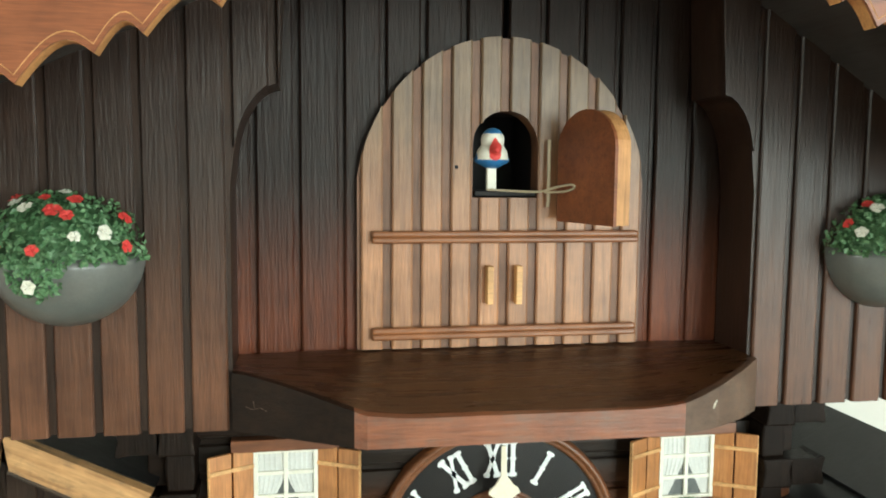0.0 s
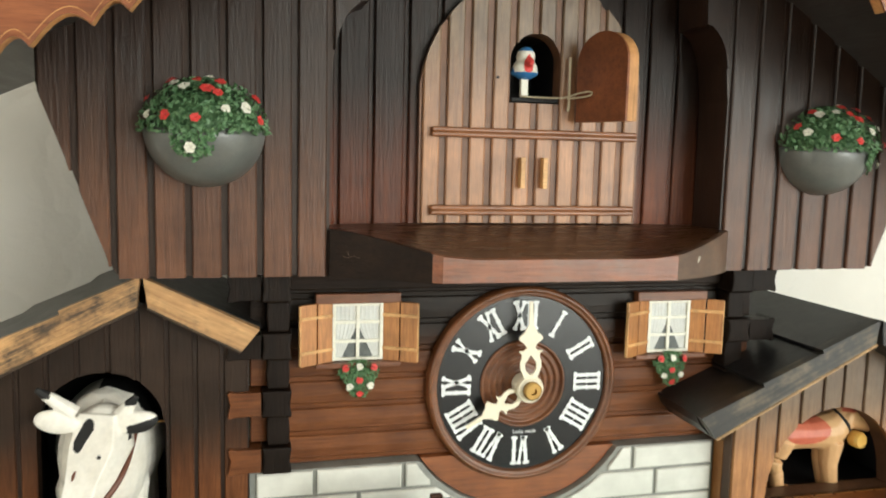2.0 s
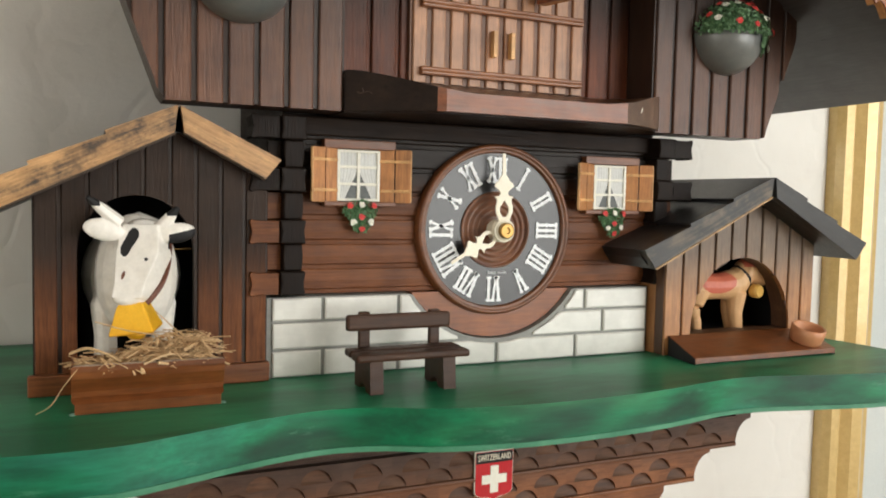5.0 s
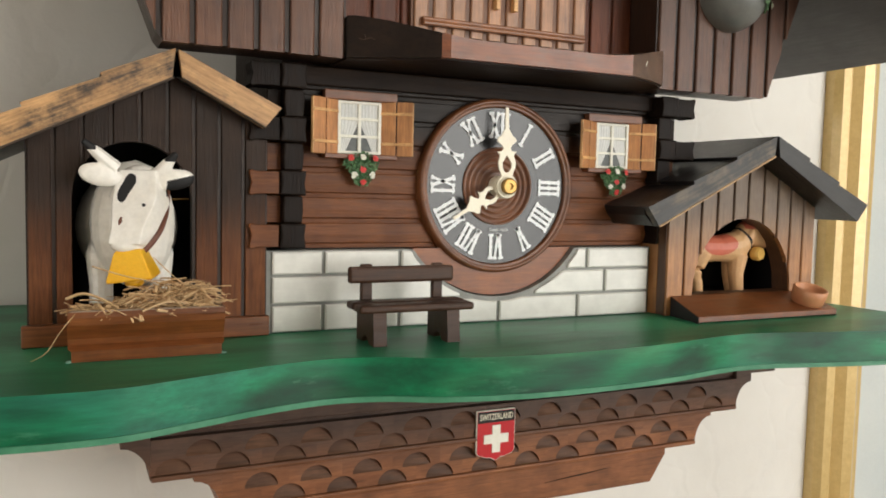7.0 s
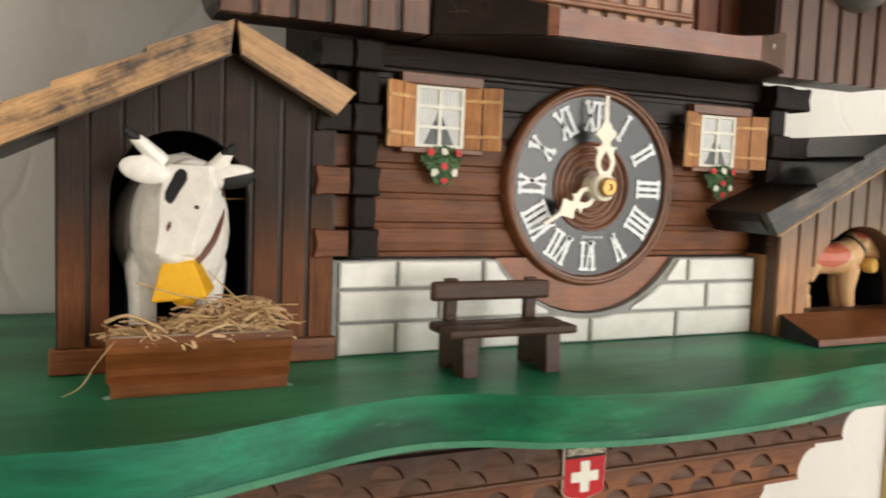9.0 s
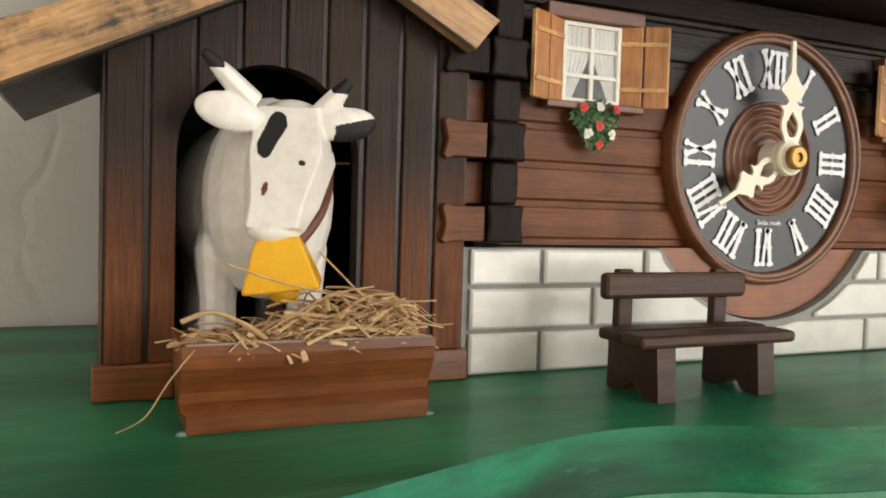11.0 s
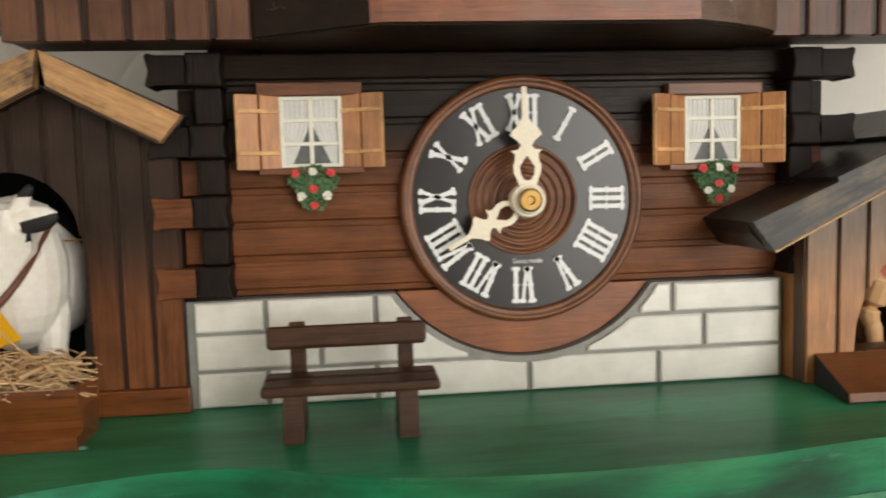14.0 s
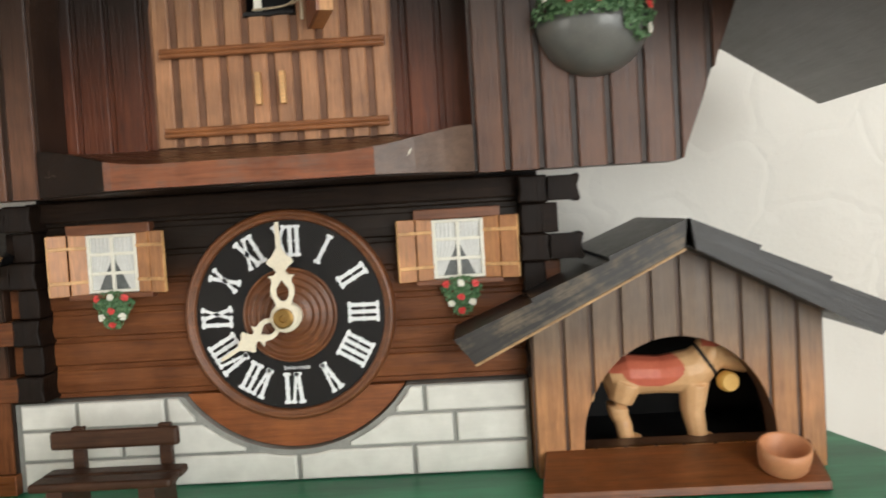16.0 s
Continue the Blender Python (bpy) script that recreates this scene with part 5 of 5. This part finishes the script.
def ramp_board():
    t = thing("kennel_ramp", "brown varnished wooden ramp in front of the kennel door", "ramp")
    xs = ((0.1400, 0.1345), (0.2810, 0.2765))
    bm = bmesh.new()
    sec = [(-0.0228, 1.4695), (-0.0590, 1.4590), (-0.0596, 1.4548), (-0.0228, 1.4655)]
    a = [bm.verts.new((xs[0][0] + (xs[0][1] - xs[0][0]) * (-0.0228 - y) / 0.0368, y, z)) for y, z in sec]
    b = [bm.verts.new((xs[1][0] + (xs[1][1] - xs[1][0]) * (-0.0228 - y) / 0.0368, y, z)) for y, z in sec]
    bm.faces.new(a)
    bm.faces.new(b[::-1])
    for i in range(4):
        j = (i + 1) % 4
        bm.faces.new((a[i], b[i], b[j], a[j]))
    bevelled("ramp_top", bm, 0.0005, M["ramp"], t)
    for (xb, xf), d in ((xs[0], 1), (xs[1], -1)):
        bm = bmesh.new()
        q = [bm.verts.new(v) for v in ((xb - d * 0.0002, -0.0232, 1.4690), (xf - d * 0.0002, -0.0590, 1.4585), (xf - d * 0.0002, -0.0590, TOP + 0.0002), (xb - d * 0.0002, -0.0232, TOP + 0.0002))]
        r = [bm.verts.new(v.co + Vector((d * 0.004, 0, -0.0008 if i < 2 else 0))) for i, v in enumerate(q)]
        bm.faces.new(q)
        bm.faces.new(r[::-1])
        for i in range(4):
            j = (i + 1) % 4
            bm.faces.new((q[i], r[i], r[j], q[j]))
        bmesh.ops.recalc_face_normals(bm, faces=bm.faces[:])
        part("side_wedge", bm, M["black"], t, "black painted sides")
    w = thing("feeding_bowl", "small turned tan wooden bowl standing on the ramp", "bowl")
    bm = bmesh.new()
    lathe(bm, [(0, 0), (0.0108, 0), (0.0120, 0.0015), (0.0130, 0.0080), (0.0131, 0.0128), (0.0122, 0.0134), (0.0108, 0.0124), (0.0098, 0.0045), (0, 0.0035)], pose(0.258, -0.046, 1.4625, 16, 0, 0), 36)
    smooth(part("dish", bm, M["terracotta"], w))


ramp_board()

# ---- figurines ----


def hull(bm, pts):
    vs = [bm.verts.new(p) for p in pts]
    bmesh.ops.convex_hull(bm, input=vs)


def cow():
    across = Vector((0.94, -0.34, 0.0))
    axis = [Vector((-0.2385, -0.0275, 1.5525)), Vector((-0.2405, -0.0345, 1.5370)), Vector((-0.2445, -0.0415, 1.5215)), Vector((-0.2465, -0.0440, 1.5130))]
    inward = Vector((0.34, 0.92, -0.20))

    def build(bm):
        ball(bm, (-0.240, 0.034, 1.519), (0.0295, 0.048, 0.034))
        ball(bm, (-0.2390, -0.002, 1.522), (0.0232, 0.022, 0.036))
        tube(bm, [(-0.2375, 0.004, 1.540), (-0.2370, -0.018, 1.538)], [0.0190, 0.0150], 8)
        size = [(0.0095, 0.0115, 0.016), (0.0115, 0.0150, 0.024), (0.0082, 0.0122, 0.019), (0.0080, 0.0092, 0.012)]
        rings = []
        for c, (wf, wb, d) in zip(axis, size):
            rings.append([c - across * wf, c + across * wf, c + across * wb + inward * d * 0.6, c + across * wb * 0.8 + inward * d, c - across * wb * 0.8 + inward * d, c - across * wb + inward * d * 0.6])
        for p, q in zip(rings, rings[1:]):
            hull(bm, p + q)
        ball(bm, axis[3] + inward * 0.006, (0.0086, 0.0066, 0.0044))
        ball(bm, axis[0] + inward * 0.0085 + Vector((0, 0, -0.002)), (0.0110, 0.0085, 0.0068), pose(0, 0, 0, 0, 0, -20), 16)
        for tip, base, ear, er, tilt in ((Vector((-0.2655, -0.0290, 1.5672)), Vector((-0.2490, -0.0245, 1.5525)), Vector((-0.2570, -0.0265, 1.5492)), (0.0112, 0.0032, 0.0062), 12),
                                         (Vector((-0.2185, -0.0310, 1.5620)), Vector((-0.2275, -0.0260, 1.5500)), Vector((-0.2190, -0.0290, 1.5475)), (0.0108, 0.0034, 0.0058), -8)):
            tube(bm, [base, base + (tip - base) * 0.55, tip], [0.0044, 0.0034, 0.0016], 7)
            ball(bm, ear, er, pose(0, 0, 0, 0, tilt, 0), 14)
        for x, y in ((-0.2560, 0.000), (-0.2250, 0.000), (-0.2545, 0.062), (-0.2245, 0.062)):
            tube(bm, [(x * 0.75 - 0.06, y + 0.010, 1.524), (x, y + 0.001, 1.503), (x, y - 0.001, 1.486), (x, y, 1.4605)], [0.0080, 0.0086, 0.0064, 0.0070], 12)

    def coat(c, n):
        u, v = c.x + 0.2442, c.z - 1.5425
        bend = u - v * 0.36 - 0.0006 * math.sin(v * 420)
        if (bend / (0.0031 + 0.12 * max(0, v))) ** 2 + (v / 0.0078) ** 2 < 1 and c.y < -0.024:
            return 1
        if (c.z > 1.5622 and c.x < -0.2590) or (c.z > 1.5572 and c.x > -0.2245 and c.y < -0.015):
            return 1
        if c.x > -0.2235 and c.z < 1.5478 + (c.x + 0.2190) * 0.25 and c.z > 1.538 and c.y < -0.0235:
            return 1
        if c.y < -0.026 and (c.x + 0.2360) ** 2 + (c.z - 1.5335) ** 2 < 0.0010 ** 2:
            return 1
        if c.y < -0.036 and ((c.x + 0.2478 - (c.z - 1.525) * 0.3) / 0.0009) ** 2 + ((c.z - 1.5250) / 0.0022) ** 2 < 1:
            return 2
        if c.y > 0.004 and ((c.y - 0.034) / 0.020) ** 2 + ((c.z - 1.546) / 0.019) ** 2 < 1 and c.x > -0.245:
            return 1
        return 0
    figurine("cow_figurine", "carved white wooden cow with black patches, head out of the barn", build, coat, [M["cow"], M["black"], M["leather"]], 0.0005, soft=6)
    r = thing("brass_rod", "thin brass rod between the cow and the barn door edge", "rod")
    bm = bmesh.new()
    tube(bm, [(-0.222, 0.004, 1.536), (-0.2075, 0.004, 1.5365)], 0.0005, 6)
    part("rod", bm, M["brass"], r)
    t = thing("cow_bell", "yellow painted bell on a brown strap under the cow's muzzle", "bell")
    at = pose(-0.2410, -0.0375, 1.4945, 6, -3, -62)
    bm = bmesh.new()
    lathe(bm, [(0.0, 0.0160), (0.0088, 0.0157), (0.0102, 0.0143), (0.0136, 0.0068), (0.0168, 0.0), (0.0158, -0.0006), (0.0118, 0.0035), (0.0, 0.006)], at, 4)
    bevelled("bell", bm, 0.0008, M["yellow"], t)
    bm = bmesh.new()
    ball(bm, (-0.2410, -0.0375, 1.4925), (0.0052, 0.0052, 0.0036), None, 14)
    smooth(part("clapper", bm, M["yellow"], t))
    bm = bmesh.new()
    pts = [(-0.2372, -0.0385, 1.5080), (-0.2318, -0.0360, 1.5135), (-0.2268, -0.0320, 1.5205), (-0.2235, -0.0255, 1.5280), (-0.2215, -0.0160, 1.5370), (-0.2205, -0.0060, 1.5440)]
    line = smooth_line(pts, 4)
    tube(bm, line, [0.0020 - 0.0010 * i / (len(line) - 1) for i in range(len(line))], 8)
    part("strap", bm, M["leather"], t, "brown leather strap")


cow()


def dog():
    def at(u, side, z):
        """u: along the body from rump (0) to chest (1); side: across it; the dog stands across the doorway."""
        return Vector((0.1870 + 0.0425 * u + 0.10 * side, 0.0050 - 0.0035 * u + 0.99 * side, z))

    def build(bm):
        tube(bm, [at(-0.14, 0, 1.5010), at(0.1, 0, 1.5035), at(0.5, 0, 1.5030), at(0.85, 0, 1.5040), at(1.05, 0, 1.5060)], [0.0092, 0.0118, 0.0108, 0.0126, 0.0114], 14)
        ball(bm, at(0.0, 0, 1.4990), (0.0098, 0.0095, 0.0110))
        ball(bm, at(0.94, 0, 1.4985), (0.0095, 0.0095, 0.0120))
        tube(bm, [at(0.95, 0, 1.5050), at(1.16, 0, 1.5130)], [0.0116, 0.0100], 14)
        ball(bm, at(1.22, 0, 1.5160), (0.0112, 0.0098, 0.0100))
        tube(bm, [at(1.28, 0, 1.5140), at(1.66, 0, 1.5075)], [0.0086, 0.0060], 12)
        for s in (-0.0088, 0.0088):
            ball(bm, at(1.16, s, 1.5140), (0.0038, 0.0028, 0.0070), pose(0, 0, 0, 0, 20, 0))
        for s in (-0.0042, 0.0042):
            tube(bm, smooth_line([at(0.06, s, 1.5000), at(-0.03, s, 1.4890), at(-0.06, s, 1.4830), at(0.0, s, 1.4765), at(0.04, s, 1.4640)], 2), [0.0092, 0.0086, 0.0074, 0.0066, 0.0060, 0.0056, 0.0052, 0.0048, 0.0046], 10)
            ball(bm, at(0.14, s, 1.4655), (0.0055, 0.0042, 0.0028))
            tube(bm, [at(0.95, s, 1.4980), at(0.92, s, 1.4820), at(0.99, s, 1.4640)], [0.0082, 0.0062, 0.0048], 10)
            ball(bm, at(1.08, s, 1.4655), (0.0055, 0.0042, 0.0028))
        tube(bm, smooth_line([at(-0.18, 0, 1.5050), at(-0.36, 0.001, 1.4985), at(-0.42, 0.002, 1.4880)], 4), 0.0026, 8)

    def coat(c, n):
        u = ((c.x - 0.1870) * 0.0425 - (c.y - 0.005) * 0.0035) / (0.0425 ** 2 + 0.0035 ** 2)
        if ((u - 0.40) / 0.40) ** 2 + ((c.z - 1.5080) / 0.0100) ** 2 < 1:
            return 1
        if u < 0.25 and c.z > 1.5060:
            return 1
        if 1.05 < u < 1.40 and c.z > 1.5195:
            return 1
        if abs((u - 1.12) * 0.0425 * 0.85 + (c.z - 1.5100) * 0.55) < 0.0010 and u > 0.90:
            return 2
        return 0
    figurine("dog_figurine", "carved tan and rust wooden dog with a black collar", build, coat, [M["tan"], M["rust"], M["black"]], 0.0007)
    bm = bmesh.new()
    lathe(bm, [(0, -0.004), (0.0048, -0.004), (0.0058, -0.002), (0.0058, 0.002), (0.0048, 0.004), (0, 0.004)], pose(0.2445, -0.0060, 1.4990, 90, 0, 10), 24)
    t = thing("dog_barrel", "small ochre barrel hanging from the dog's collar", "barrel")
    part("barrel", bm, M["brass_paint"], t)


M["brass_paint"] = paint("ochre_barrel_paint", lin(206, 160, 74), lin(216, 172, 88), 0.45)
dog()

# ---- bench, trough and straw ----


def bench():
    t = thing("bench", "dark brown wooden garden bench standing on the green board", "bench")
    for xa in (-0.1145, -0.0675):
        bm = bmesh.new()
        sec = [(-0.0358, TOP + 0.0002), (-0.0358, 1.4735), (-0.0645, 1.4735), (-0.0662, TOP + 0.0002), (-0.0575, TOP + 0.0002), (-0.0550, 1.4572), (-0.0515, 1.4592), (-0.0475, 1.4572), (-0.0450, TOP + 0.0002)]
        a = [bm.verts.new((xa, y, z)) for y, z in sec]
        b = [bm.verts.new((xa + 0.0082, y, z)) for y, z in sec]
        bm.faces.new(a)
        bm.faces.new(b[::-1])
        for i in range(len(sec)):
            j = (i + 1) % len(sec)
            bm.faces.new((a[i], b[i], b[j], a[j]))
        part("leg", bm, M["bench"], t)
        bm = bmesh.new()
        box(bm, xa + 0.0015, xa + 0.0085, -0.0392, -0.0352, 1.4740, 1.4995, 0.0008, Matrix.Translation((0, 0, 0)))
        part("back_post", bm, M["bench"], t)
    for ya, yb, z in ((-0.0668, -0.0538, 1.4735), (-0.0530, -0.0405, 1.4738)):
        bm = bmesh.new()
        box(bm, -0.1232, -0.0500, ya, yb, z, z + 0.0046, 0.0016)
        part("seat_board", bm, M["bench"], t)
    bm = bmesh.new()
    box(bm, -0.1225, -0.0535, -0.0440, -0.0392, 1.4885, 1.4985, 0.0018)
    part("backrest", bm, M["bench"], t)


bench()


def trough():
    t = thing("feeding_trough", "varnished brown wooden feeding trough in front of the barn", "trough")
    bm = bmesh.new()
    x0, x1 = -0.2735, -0.1965
    sec = [(-0.0285, TOP + 0.0002), (-0.0558, TOP + 0.0002), (-0.0562, 1.4598), (-0.0545, 1.4608), (-0.0518, 1.4625), (-0.0524, 1.4655), (-0.0545, 1.4690), (-0.0566, 1.4730), (-0.0574, 1.4770), (-0.0574, 1.4798), (-0.0545, 1.4800), (-0.0540, 1.4700), (-0.0305, 1.4700), (-0.0300, 1.4800), (-0.0285, 1.4800)]
    a = [bm.verts.new((x0 + (0.0016 if z < 1.4605 else 0.0), y, z)) for y, z in sec]
    b = [bm.verts.new((x1 - (0.0016 if z < 1.4605 else 0.0), y, z)) for y, z in sec]
    bm.faces.new(a)
    bm.faces.new(b[::-1])
    for i in range(len(sec)):
        j = (i + 1) % len(sec)
        bm.faces.new((a[i], b[i], b[j], a[j]))
    part("box_body", bm, M["trough"], t)
    bm = bmesh.new()
    box(bm, x0 + 0.001, x1 - 0.001, -0.0572, -0.0546, 1.4796, 1.4804, 0.0003)
    part("rim", bm, M["dust"], t, "dusty grey upper rim")
    for x in (x0 + 0.0002, x1 - 0.0032):
        bm = bmesh.new()
        box(bm, x, x + 0.003, -0.0541, -0.0299, 1.4690, 1.4798)
        part("end_board", bm, M["trough"], t)
    for x, y, r in ((x0 + 0.001, -0.0545, 0.0022), (x1 - 0.001, -0.0535, 0.0026)):
        bm = bmesh.new()
        ball(bm, (x, y, TOP + 0.0002), (r, r * 0.6, 0.0012), None, 12)
        smooth(part("glue_bead", bm, M["glue"], t, "dried pale glue"))
    rnd = random.Random(5)
    bm = bmesh.new()
    for k in range(310):
        L = rnd.uniform(0.010, 0.032)
        a = rnd.uniform(0, 2 * math.pi)
        cx, cy = x0 + 0.006 + (x1 - x0 - 0.012) * rnd.random() ** 0.8, rnd.uniform(-0.055, -0.034)
        heap = 0.0115 * max(0, 1 - ((cx + 0.220) / 0.030) ** 2)
        cz = 1.4765 + rnd.random() * (0.003 + heap)
        dx, dy, dz = math.cos(a) * L / 2, math.sin(a) * L / 3.2, rnd.uniform(-0.36, 0.36) * L / 2
        bend = rnd.uniform(-0.004, 0.004)
        pts = [(cx - dx, max(cy - dy, -0.0585), cz - dz), (cx, cy + bend * 0.4, cz + abs(bend)), (cx + dx, max(cy + dy, -0.0585), cz + dz)]
        tube(bm, smooth_line(pts, 3), rnd.uniform(0.00025, 0.00075) if k % 6 else rnd.uniform(0.0008, 0.0013), 5, rnd.uniform(0.25, 0.8))
    for k in range(12):
        cx, cy = rnd.uniform(x0 + 0.004, x1 - 0.010), rnd.uniform(-0.057, -0.040)
        a, L = rnd.uniform(-0.9, 0.9), rnd.uniform(0.008, 0.018)
        cz = 1.4808 + 0.008 * max(0, 1 - ((cx + 0.220) / 0.030) ** 2)
        pts = [(cx + (q - 0.5) * L * math.cos(a), cy + (q - 0.5) * L * math.sin(a) * 0.5, cz + 0.0025 * math.sin(q * 4 + k)) for q in (0, 0.33, 0.66, 1)]
        tube(bm, smooth_line(pts, 3), rnd.uniform(0.0009, 0.0014), 6, 0.22)
    tagged(part("straw", bm, M["straw"]), "loose heap of dry pale straw in the trough", "straw", "", "stuff")
    strands = [([(-0.262, -0.058, 1.503), (-0.246, -0.0575, 1.4975), (-0.226, -0.050, 1.4920), (-0.214, -0.045, 1.4850)], 0.0008),
               ([(-0.232, -0.046, 1.506), (-0.222, -0.047, 1.4960), (-0.212, -0.046, 1.4860)], 0.0007),
               ([(-0.274, -0.0585, 1.4870), (-0.266, -0.059, 1.4895), (-0.257, -0.058, 1.4860), (-0.250, -0.055, 1.4810)], 0.0016),
               ([(-0.270, -0.0570, 1.4790), (-0.277, -0.0575, 1.4700), (-0.283, -0.055, 1.4600), (-0.290, -0.050, 1.4550)], 0.0005),
               ([(-0.250, -0.056, 1.4830), (-0.232, -0.056, 1.4930), (-0.216, -0.052, 1.4955)], 0.0006),
               ([(-0.206, -0.055, 1.4900), (-0.197, -0.056, 1.4840), (-0.190, -0.056, 1.4835)], 0.0004)]
    for pts, r in strands:
        bm = bmesh.new()
        tube(bm, smooth_line(pts, 6), r, 6, 0.45)
        tagged(part("straw_strand", bm, M["straw"]), "single long curved strand of dry pale straw", "straw", "loose straws")


trough()
